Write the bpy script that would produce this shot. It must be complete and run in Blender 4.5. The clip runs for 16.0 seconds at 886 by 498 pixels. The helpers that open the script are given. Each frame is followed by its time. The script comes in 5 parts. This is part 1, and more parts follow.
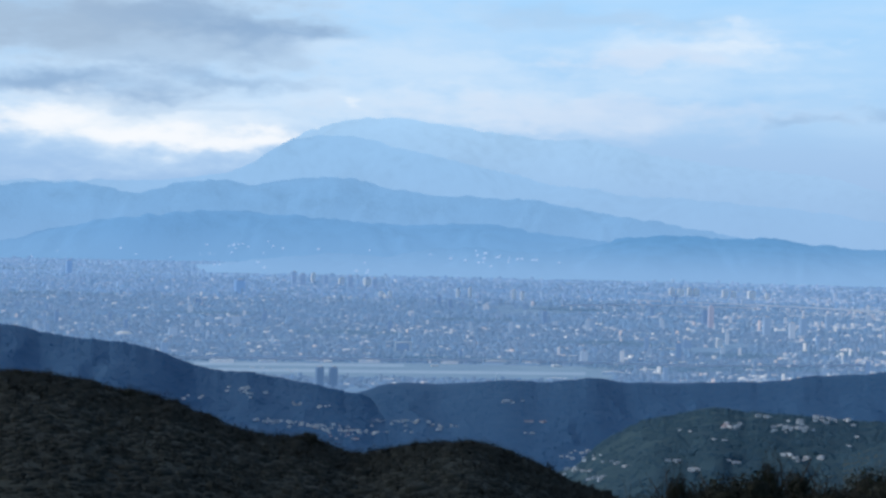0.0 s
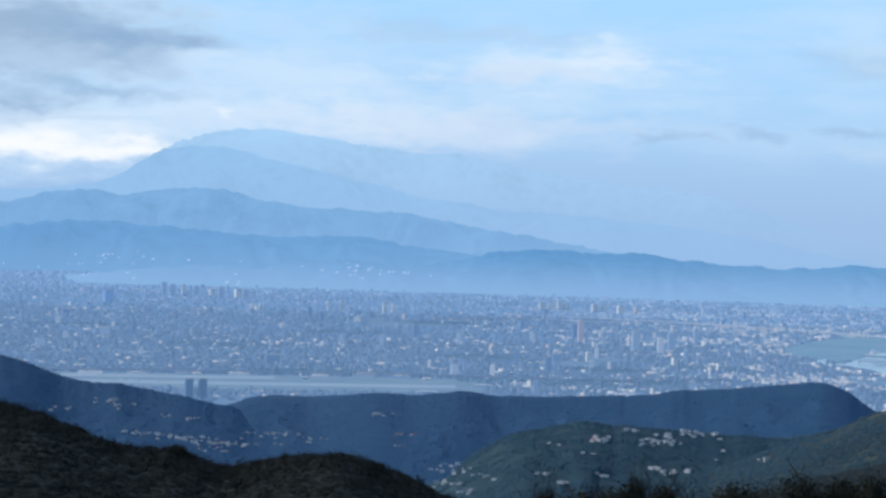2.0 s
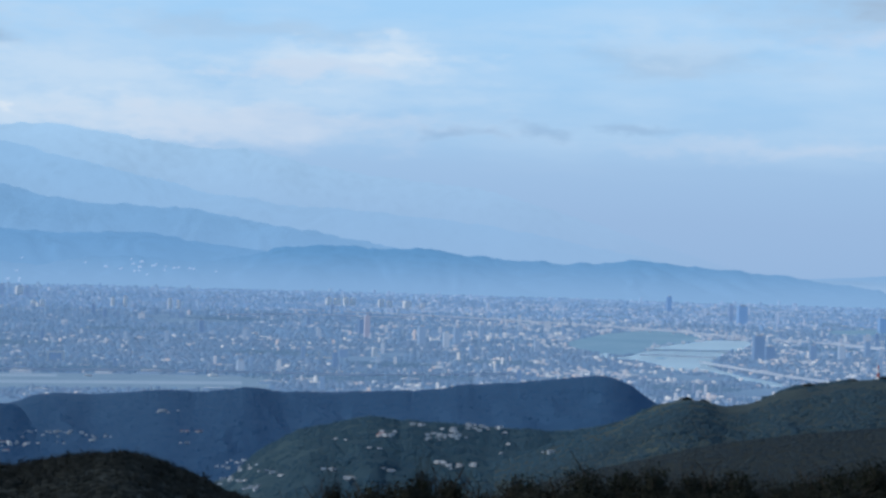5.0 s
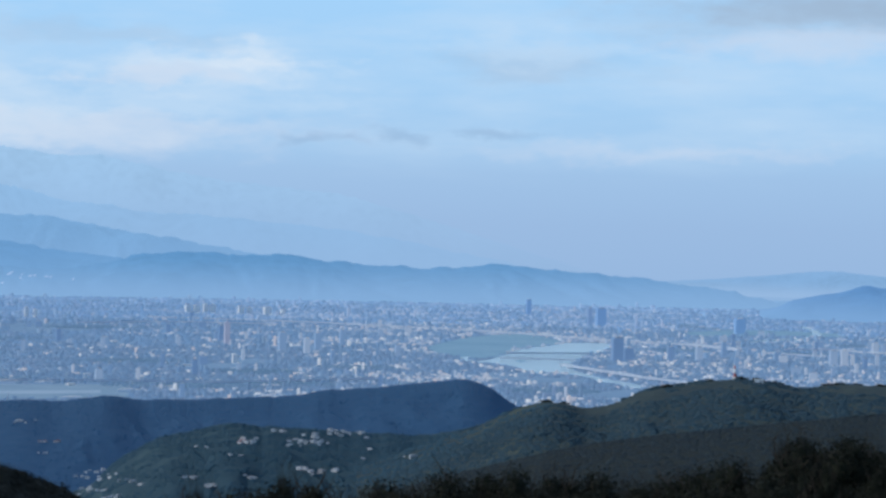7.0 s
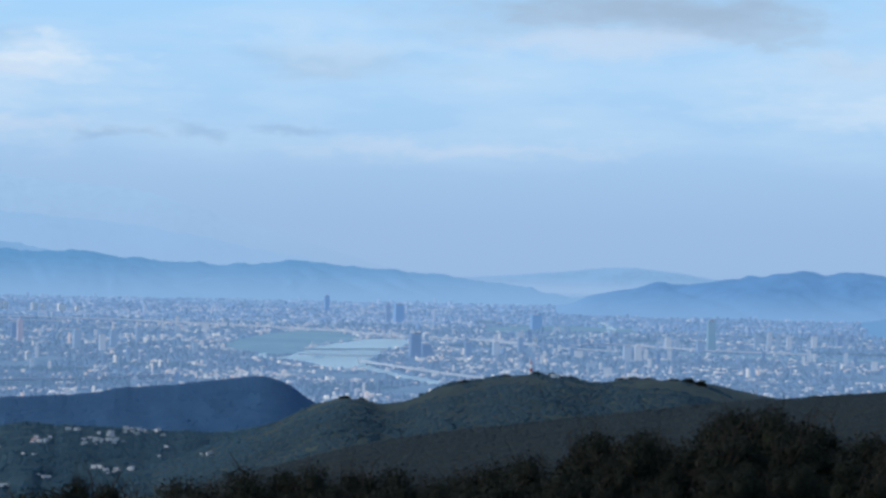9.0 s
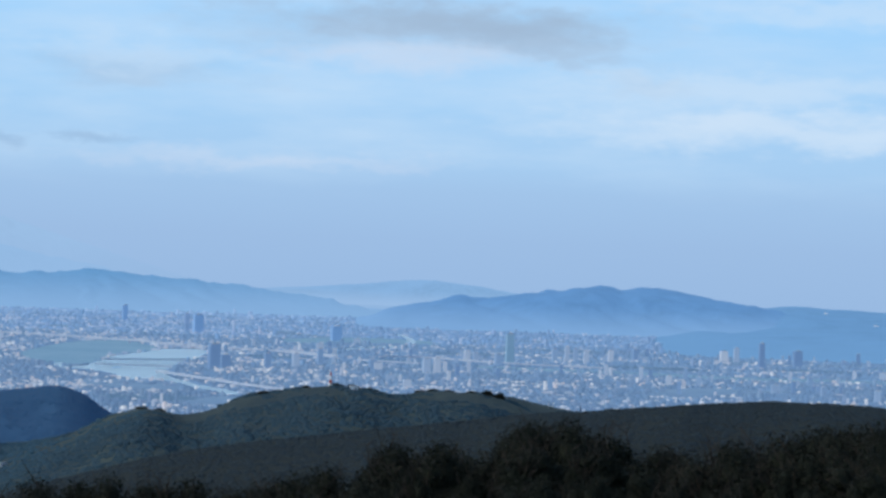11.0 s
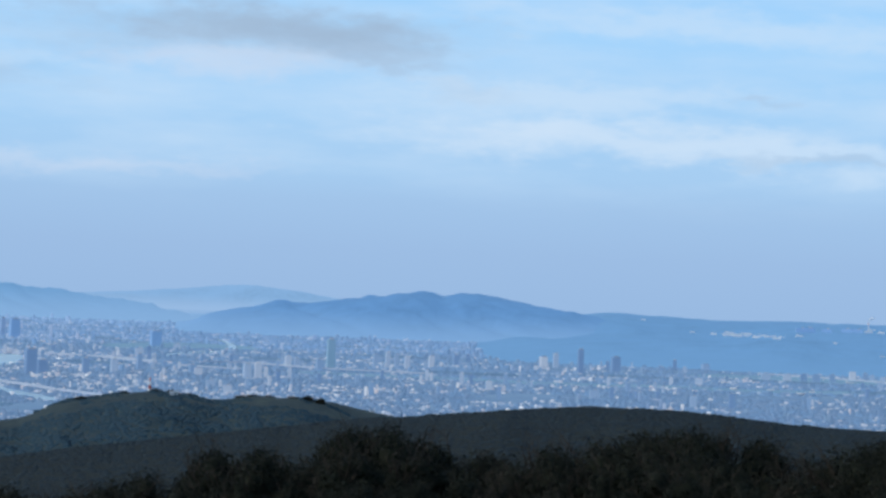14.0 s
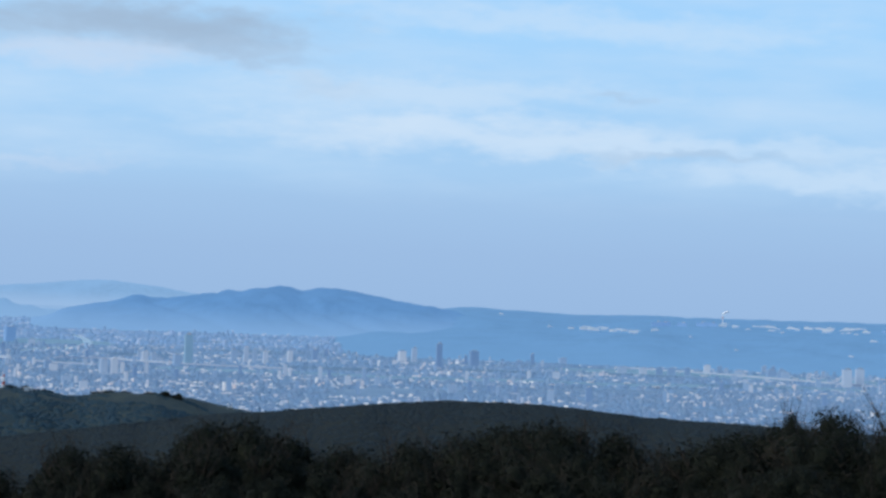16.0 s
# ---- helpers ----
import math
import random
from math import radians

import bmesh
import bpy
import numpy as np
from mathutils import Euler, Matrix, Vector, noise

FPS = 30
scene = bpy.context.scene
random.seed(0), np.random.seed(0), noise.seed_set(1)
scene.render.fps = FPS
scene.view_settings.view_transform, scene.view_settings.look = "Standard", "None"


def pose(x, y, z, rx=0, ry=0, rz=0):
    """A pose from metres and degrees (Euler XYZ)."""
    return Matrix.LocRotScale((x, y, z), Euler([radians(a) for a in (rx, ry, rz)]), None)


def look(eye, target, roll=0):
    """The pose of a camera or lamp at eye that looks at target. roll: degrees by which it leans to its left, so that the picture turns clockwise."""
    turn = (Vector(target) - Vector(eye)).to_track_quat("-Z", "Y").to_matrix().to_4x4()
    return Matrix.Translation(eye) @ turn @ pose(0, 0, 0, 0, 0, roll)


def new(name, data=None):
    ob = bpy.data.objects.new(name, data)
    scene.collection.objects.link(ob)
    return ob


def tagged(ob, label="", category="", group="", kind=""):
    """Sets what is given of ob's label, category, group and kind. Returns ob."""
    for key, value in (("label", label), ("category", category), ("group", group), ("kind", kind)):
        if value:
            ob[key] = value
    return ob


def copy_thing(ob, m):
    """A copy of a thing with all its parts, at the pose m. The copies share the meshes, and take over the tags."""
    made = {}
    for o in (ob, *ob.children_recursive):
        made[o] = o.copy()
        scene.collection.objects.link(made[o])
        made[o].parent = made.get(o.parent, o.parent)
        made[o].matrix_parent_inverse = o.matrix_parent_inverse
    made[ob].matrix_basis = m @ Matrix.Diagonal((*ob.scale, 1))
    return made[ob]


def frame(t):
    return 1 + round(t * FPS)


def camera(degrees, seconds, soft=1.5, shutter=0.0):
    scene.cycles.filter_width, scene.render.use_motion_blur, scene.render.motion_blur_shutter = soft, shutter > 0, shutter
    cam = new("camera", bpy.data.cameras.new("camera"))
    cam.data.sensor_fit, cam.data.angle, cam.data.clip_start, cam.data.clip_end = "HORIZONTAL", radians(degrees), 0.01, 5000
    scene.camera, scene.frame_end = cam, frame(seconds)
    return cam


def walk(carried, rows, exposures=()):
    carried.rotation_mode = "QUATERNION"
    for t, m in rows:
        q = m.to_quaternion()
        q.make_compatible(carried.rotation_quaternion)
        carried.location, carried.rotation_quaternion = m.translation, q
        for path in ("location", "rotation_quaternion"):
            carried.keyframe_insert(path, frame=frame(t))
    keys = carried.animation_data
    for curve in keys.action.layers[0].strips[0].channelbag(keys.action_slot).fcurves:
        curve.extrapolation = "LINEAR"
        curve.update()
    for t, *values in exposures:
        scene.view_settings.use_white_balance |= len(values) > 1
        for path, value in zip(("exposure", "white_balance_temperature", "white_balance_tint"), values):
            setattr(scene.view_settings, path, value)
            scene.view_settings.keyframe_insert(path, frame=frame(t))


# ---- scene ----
# A look-out over a basin city. The eye is the origin; the plain lies 80 m below.
# The near slopes are at true size; the far country is drawn together towards the eye so that it ends inside 5 km.
cam = camera(25.0, 16.0, soft=2.9)


def aim(yaw, pitch, roll):
    """The pose of a camera that turns on the spot: degrees to the right, upwards, and of lean."""
    y, p = radians(yaw), radians(pitch)
    return look((0, 0, 0), (math.sin(y) * math.cos(p), math.cos(y) * math.cos(p), math.sin(p)), roll)


PATH = [(0, 0.046, -0.715, 1.165), (0.5, 1.168, -0.539, 1.388), (1, 2.285, -0.367, 1.69), (1.5, 2.924, -0.284, 1.66), (2, 3.71, -0.26, 1.722), (2.5, 5.117, -1.048, 1.646), (3, 6.495, -0.962, 1.723), (5.5, 10.671, -0.116, 1.463), (6, 11.717, -0.125, 1.239), (6.5, 12.822, -0.053, 1.256), (7, 13.84, 0.028, 1.175), (7.5, 15.392, 0.088, 1.218), (8, 16.797, 0.278, 1.193), (8.5, 18.654, 0.367, 1.378), (9, 19.622, 0.04, 1.244), (9.5, 20.858, 0.115, 1.306), (10, 22.951, 0.406, 1.538), (12.5, 27.613, 0.334, 2.288), (13, 29.078, 0.432, 2.34), (13.5, 29.663, 0.744, 2.458), (14, 30.401, 0.868, 2.236), (14.5, 31.548, 0.732, 2.352), (15, 32.501, 0.821, 2.342), (15.5, 33.296, 0.871, 2.234), (16, 34.456, 0.869, 2.194)]
walk(cam, [(t, aim(y, p, r)) for t, y, p, r in PATH], exposures=((0, 0.05), (1.5, 0.10), (2.2, 0.05), (3, -0.09), (5.5, -0.06), (8, -0.02), (12, 0.0), (16, 0.0)))

# ---- world and sun ----
SUN_AZ, SUN_EL = -78.0, 32.0
world = bpy.data.worlds.new("world")
scene.world = world
world.use_nodes = True
wt = world.node_tree
wt.nodes.clear()


def wn(kind, **props):
    n = wt.nodes.new(kind)
    for k, v in props.items():
        if k == "op":
            n.operation = v
    return n


def wmath(op, a, b=None, c=None):
    n = wn("ShaderNodeMath", op=op)
    for i, v in enumerate((a, b, c)):
        if v is None:
            continue
        if isinstance(v, (int, float)):
            n.inputs[i].default_value = v
        else:
            wt.links.new(v, n.inputs[i])
    return n.outputs[0]


def wmix(fac, a, b):
    n = wt.nodes.new("ShaderNodeMix")
    n.data_type = "RGBA"
    for sock, v in ((n.inputs[0], fac), (n.inputs[6], a), (n.inputs[7], b)):
        if isinstance(v, (int, float)):
            sock.default_value = v
        elif isinstance(v, tuple):
            sock.default_value = (*v, 1)
        else:
            wt.links.new(v, sock)
    return n.outputs[2]


coord = wn("ShaderNodeTexCoord")
sep = wn("ShaderNodeSeparateXYZ")
wt.links.new(coord.outputs["Generated"], sep.inputs[0])
w_az = wmath("MULTIPLY", wmath("ARCTAN2", sep.outputs[0], sep.outputs[1]), 57.2958)
w_el = wmath("MULTIPLY", wmath("ARCSINE", sep.outputs[2]), 57.2958)
sky = wn("ShaderNodeTexSky")
sky.sky_type = "NISHITA"
sky.sun_disc = False
sky.sun_elevation, sky.sun_rotation = radians(SUN_EL), radians(SUN_AZ)
sky.altitude, sky.air_density, sky.dust_density, sky.ozone_density = 600, 1.2, 0.6, 2.5
sky_dim = wn("ShaderNodeVectorMath", op="SCALE")
wt.links.new(sky.outputs[0], sky_dim.inputs[0])
sky_dim.inputs["Scale"].default_value = 0.09
# thick moist air low over the horizon, clearing upwards
ramp = wn("ShaderNodeValToRGB")
wt.links.new(wmath("MULTIPLY_ADD", w_el, 1 / 14, 3 / 14), ramp.inputs[0])
SKY_STEPS = ((0.0, (0.33, 0.50, 0.76)), (0.13, (0.315, 0.485, 0.75)), (0.27, (0.335, 0.51, 0.775)), (0.37, (0.36, 0.555, 0.82)),
             (0.43, (0.385, 0.61, 0.88)), (0.55, (0.385, 0.64, 0.93)), (0.72, (0.38, 0.66, 0.975)), (1.0, (0.33, 0.62, 0.98)))
for i, (at, col) in enumerate(SKY_STEPS):
    el_ = ramp.color_ramp.elements[i] if i < 2 else ramp.color_ramp.elements.new(at)
    el_.position, el_.color = at, (*col, 1)
up = wn("ShaderNodeMapRange")
wt.links.new(w_el, up.inputs[0])
up.inputs[1].default_value, up.inputs[2].default_value = 9.0, 30.0
sky_col = wmix(up.outputs[0], ramp.outputs[0], sky_dim.outputs[0])


def sky_noise(sx, sy, detail, seed, rough=0.55):
    comb = wn("ShaderNodeCombineXYZ")
    wt.links.new(wmath("MULTIPLY", w_az, sx), comb.inputs[0])
    wt.links.new(wmath("MULTIPLY", w_el, sy), comb.inputs[1])
    comb.inputs[2].default_value = seed
    n = wn("ShaderNodeTexNoise")
    n.inputs["Scale"].default_value, n.inputs["Detail"].default_value, n.inputs["Roughness"].default_value = 1.0, detail, rough
    wt.links.new(comb.outputs[0], n.inputs["Vector"])
    return n.outputs[0]


bend = wmath("MULTIPLY_ADD", sky_noise(0.35, 0.9, 4, 3.1), 5.0, -2.5)
bend2 = wmath("MULTIPLY_ADD", sky_noise(0.5, 1.1, 4, 9.7), 1.6, -0.8)
b_az, b_el = wmath("ADD", w_az, bend), wmath("ADD", w_el, bend2)
veil = sky_noise(0.16, 0.75, 6, 1.3)
fleck = wmath("ADD", wmath("MULTIPLY", sky_noise(0.33, 1.15, 7, 5.5, 0.6), 0.65), wmath("MULTIPLY", sky_noise(1.3, 3.6, 6, 2.2, 0.6), 0.35))


def cloud(col, az, el, wide, high, colour, thick=1.0, lean=0.0, ragged=0.5):
    """One cloud at a bearing and height, in degrees, over what the sky has so far."""
    dx = wmath("DIVIDE", wmath("SUBTRACT", b_az, az), wide)
    dy = wmath("DIVIDE", wmath("SUBTRACT", wmath("MULTIPLY_ADD", wmath("SUBTRACT", w_az, az), -lean, b_el), el), high)
    d = wmath("SQRT", wmath("ADD", wmath("MULTIPLY", dx, dx), wmath("MULTIPLY", dy, dy)))
    d = wmath("ADD", d, wmath("MULTIPLY_ADD", fleck, 5.0 * ragged, -2.5 * ragged))
    m = wn("ShaderNodeMapRange")
    m.interpolation_type = "SMOOTHSTEP"
    wt.links.new(d, m.inputs[0])
    m.inputs[1].default_value, m.inputs[2].default_value = 0.1, 1.5
    m.inputs[3].default_value, m.inputs[4].default_value = thick, 0.0
    return wmix(m.outputs[0], col, colour)


WHITE, PALE, GREY, SHADE = (0.76, 0.85, 0.95), (0.58, 0.75, 0.94), (0.35, 0.48, 0.65), (0.25, 0.40, 0.62)
SOFT, ROSE = (0.41, 0.57, 0.77), (0.62, 0.72, 0.88)
# thin high veil everywhere
thin = wn("ShaderNodeMapRange")
wt.links.new(veil, thin.inputs[0])
thin.inputs[1].default_value, thin.inputs[2].default_value, thin.inputs[3].default_value, thin.inputs[4].default_value = 0.42, 0.72, 0.0, 0.55
low = wn("ShaderNodeMapRange")
wt.links.new(w_el, low.inputs[0])
low.inputs[1].default_value, low.inputs[2].default_value = 1.8, 3.4
sky_col = wmix(wmath("MULTIPLY", thin.outputs[0], low.outputs[0]), sky_col, PALE)
CLOUDS = ((-9, 4.4, 9.5, 2.6, PALE, 0.8, 0, 0.5), (-9.5, 2.75, 6.0, 0.75, WHITE, 1.0, -0.03, 0.35), (-9.0, 2.1, 6.5, 0.5, PALE, 0.3, -0.02, 0.4), (-3.0, 3.5, 6, 0.7, PALE, 0.65, 0, 0.5), (1.5, 3.35, 6, 0.45, WHITE, 0.4, 0, 0.5),
          (-9.5, 5.4, 6.2, 1.1, GREY, 0.9, 0.02, 0.45), (-10.8, 3.75, 3.6, 0.42, SHADE, 0.85, 0, 0.35), (-5.0, 5.2, 2.6, 0.55, SHADE, 0.8, 0.06, 0.4), (-8.0, 5.75, 3.0, 0.5, SHADE, 0.6, 0, 0.5), (-8.3, 4.6, 3.2, 0.4, SOFT, 0.7, 0, 0.5),
          (-12.5, 5.9, 4, 0.8, GREY, 0.6, 0, 0.4), (-6.4, 4.1, 2.2, 0.28, SHADE, 0.6, -0.05, 0.4), (-3.4, 4.9, 1.6, 0.35, PALE, 0.7, 0, 0.5), (3.6, 5.9, 3.5, 0.35, SOFT, 0.4, 0, 0.5),
          (-1.0, 4.6, 2.4, 0.4, PALE, 0.7, -0.03, 0.5), (7.2, 4.95, 3.0, 0.5, WHITE, 0.5, 0.02, 0.6), (8.2, 5.7, 1.8, 0.3, WHITE, 0.5, 0, 0.6), (5.5, 4.1, 5, 0.5, PALE, 0.6, 0, 0.6),
          (4.5, 3.2, 7.0, 0.5, ROSE, 0.5, 0, 0.5), (10.3, 3.1, 0.85, 0.2, SHADE, 0.36, -0.05, 0.3), (12.3, 3.27, 0.9, 0.18, SHADE, 0.38, -0.05, 0.3),
          (15.2, 3.32, 1.4, 0.16, SHADE, 0.4, -0.04, 0.3), (16.2, 5.35, 2.8, 0.5, SOFT, 0.55, -0.03, 0.5), (16, 5.8, 4.2, 0.4, PALE, 0.5, -0.05, 0.5),
          (24.5, 6.85, 6.2, 0.85, SOFT, 0.9, 0, 0.35), (24.5, 7.1, 5.0, 0.5, GREY, 0.7, 0, 0.4), (23.8, 5.9, 3.4, 0.5, ROSE, 0.55, 0, 0.5), (27.4, 6.75, 2.6, 0.55, GREY, 0.6, -0.05, 0.35),
          (20.5, 2.95, 5.5, 0.28, ROSE, 0.45, 0.02, 0.5), (31, 5.45, 1.3, 0.25, SOFT, 0.6, -0.05, 0.4), (29, 6.3, 2.2, 0.3, SOFT, 0.5, -0.1, 0.4), (34.5, 5.35, 6.0, 0.5, PALE, 0.7, 0.0, 0.5),
          (35, 4.2, 6.5, 0.6, WHITE, 0.5, 0.0, 0.5), (41, 4.0, 7.5, 0.35, PALE, 0.7, -0.01, 0.5), (41.5, 3.75, 3.0, 0.16, SOFT, 0.6, -0.02, 0.4), (38, 7.4, 7, 0.45, PALE, 0.6, -0.03, 0.5), (45.5, 3.2, 5.0, 0.4, PALE, 0.75, -0.03, 0.5), (39.5, 5.35, 0.8, 0.14, SOFT, 0.5, 0, 0.3))
SUNLIT = (0.90, 0.93, 0.97)
CLOUDS += ((-11.8, 2.7, 2.0, 0.4, SUNLIT, 0.95, -0.03, 0.6), (-9.3, 2.5, 1.6, 0.32, SUNLIT, 0.9, -0.05, 0.65), (-7.4, 2.4, 1.8, 0.34, SUNLIT, 0.95, -0.06, 0.65), (-5.6, 2.3, 1.4, 0.3, SUNLIT, 0.9, -0.05, 0.6), (-2.6, 3.42, 0.35, 0.12, WHITE, 0.8, 0, 0.4),
           (-9.0, 3.2, 4.5, 0.16, SOFT, 0.35, 0, 0.5), (8.6, 5.25, 1.7, 0.24, WHITE, 0.55, 0.08, 0.7), (6.0, 4.75, 2.2, 0.2, ROSE, 0.5, 0.04, 0.7))
for az, el, wide, high, colour, thick, lean, ragged in CLOUDS:
    sky_col = cloud(sky_col, az, el, wide, high, colour, thick, lean, ragged)
bg = wn("ShaderNodeBackground")
wt.links.new(sky_col, bg.inputs[0])
wo = wn("ShaderNodeOutputWorld")
wt.links.new(bg.outputs[0], wo.inputs[0])


def bearing(az, r, z=0.0):
    a = radians(az)
    return Vector((r * math.sin(a), r * math.cos(a), z))


sun = new("sun", bpy.data.lights.new("sun", "SUN"))
sun.data.energy, sun.data.angle, sun.data.color = 1.8, radians(1.0), (1.0, 0.93, 0.82)
sun.matrix_world = look(bearing(SUN_AZ, 100 * math.cos(radians(SUN_EL)), 100 * math.sin(radians(SUN_EL))), (0, 0, 0))

# ---- materials ----


def material(name, cols, scale=0.1, rough=0.9, bump=0.0, island=0.0, metal=0.0, glow=0.0, obj_random=0.0, spec=0.2, fine=9.0):
    """Colours blended by noise at two scales; island or obj_random mixes in a shade for each piece."""
    m = bpy.data.materials.new(name)
    m.use_nodes = True
    nt = m.node_tree
    bsdf = nt.nodes["Principled BSDF"]
    tc = nt.nodes.new("ShaderNodeTexCoord")
    big, small = nt.nodes.new("ShaderNodeTexNoise"), nt.nodes.new("ShaderNodeTexNoise")
    for n, s, d in ((big, scale, 4), (small, scale * fine, 5)):
        n.inputs["Scale"].default_value, n.inputs["Detail"].default_value = s, d
        nt.links.new(tc.outputs["Object"], n.inputs["Vector"])
    fac = nt.nodes.new("ShaderNodeMath")
    fac.operation = "MULTIPLY_ADD"
    nt.links.new(big.outputs[0], fac.inputs[0])
    fac.inputs[1].default_value = 0.6
    half = nt.nodes.new("ShaderNodeMath")
    half.operation = "MULTIPLY"
    nt.links.new(small.outputs[0], half.inputs[0])
    half.inputs[1].default_value = 0.4
    nt.links.new(half.outputs[0], fac.inputs[2])
    out = fac.outputs[0]
    if island or obj_random:
        amount = island or obj_random
        src = nt.nodes.new("ShaderNodeNewGeometry").outputs["Random Per Island"] if island else nt.nodes.new("ShaderNodeObjectInfo").outputs["Random"]
        mx = nt.nodes.new("ShaderNodeMix")
        mx.inputs[0].default_value = amount
        nt.links.new(out, mx.inputs[2])
        nt.links.new(src, mx.inputs[3])
        out = mx.outputs[0]
    rp = nt.nodes.new("ShaderNodeValToRGB")
    lo, hi = (0.0, 1.0) if (island or obj_random) else (0.3, 0.7)
    for i, c in enumerate(cols):
        at = lo + (hi - lo) * i / max(1, len(cols) - 1)
        e = rp.color_ramp.elements[i] if i < 2 else rp.color_ramp.elements.new(at)
        e.position, e.color = at, (*c, 1)
    nt.links.new(out, rp.inputs[0])
    nt.links.new(rp.outputs[0], bsdf.inputs["Base Color"])
    bsdf.inputs["Roughness"].default_value, bsdf.inputs["Metallic"].default_value = rough, metal
    bsdf.inputs["Specular IOR Level"].default_value = spec
    # glow: emission that stands in for haze over far things, no lamps
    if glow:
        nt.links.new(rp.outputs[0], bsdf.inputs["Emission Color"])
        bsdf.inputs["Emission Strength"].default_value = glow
    if bump:
        b = nt.nodes.new("ShaderNodeBump")
        b.inputs["Strength"].default_value, b.inputs["Distance"].default_value = bump, 0.3 / max(scale, 0.01) * 0.1
        nt.links.new(small.outputs[0], b.inputs["Height"])
        nt.links.new(b.outputs[0], bsdf.inputs["Normal"])
    return m


def hazed_paint(name, top, foot, z_top, scale, lit=0.16):
    """Far mountain backdrop: haze painted into colour and emission, paler towards the misty foot."""
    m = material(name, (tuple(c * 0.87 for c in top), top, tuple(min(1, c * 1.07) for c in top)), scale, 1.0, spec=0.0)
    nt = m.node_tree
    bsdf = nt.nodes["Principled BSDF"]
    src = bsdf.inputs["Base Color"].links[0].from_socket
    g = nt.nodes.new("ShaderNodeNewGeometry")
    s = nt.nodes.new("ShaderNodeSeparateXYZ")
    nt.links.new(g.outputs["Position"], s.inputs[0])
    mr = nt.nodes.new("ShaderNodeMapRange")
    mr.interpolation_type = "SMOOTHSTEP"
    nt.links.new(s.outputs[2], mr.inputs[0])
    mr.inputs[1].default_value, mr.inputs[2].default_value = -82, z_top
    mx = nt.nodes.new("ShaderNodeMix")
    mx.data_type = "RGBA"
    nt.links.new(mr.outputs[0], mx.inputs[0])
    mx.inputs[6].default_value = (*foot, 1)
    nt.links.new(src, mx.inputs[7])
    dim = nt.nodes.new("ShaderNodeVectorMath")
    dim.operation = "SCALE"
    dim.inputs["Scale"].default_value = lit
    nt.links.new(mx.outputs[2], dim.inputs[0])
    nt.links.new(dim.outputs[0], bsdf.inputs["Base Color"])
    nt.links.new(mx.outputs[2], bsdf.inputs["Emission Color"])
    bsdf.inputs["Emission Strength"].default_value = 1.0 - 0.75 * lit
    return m


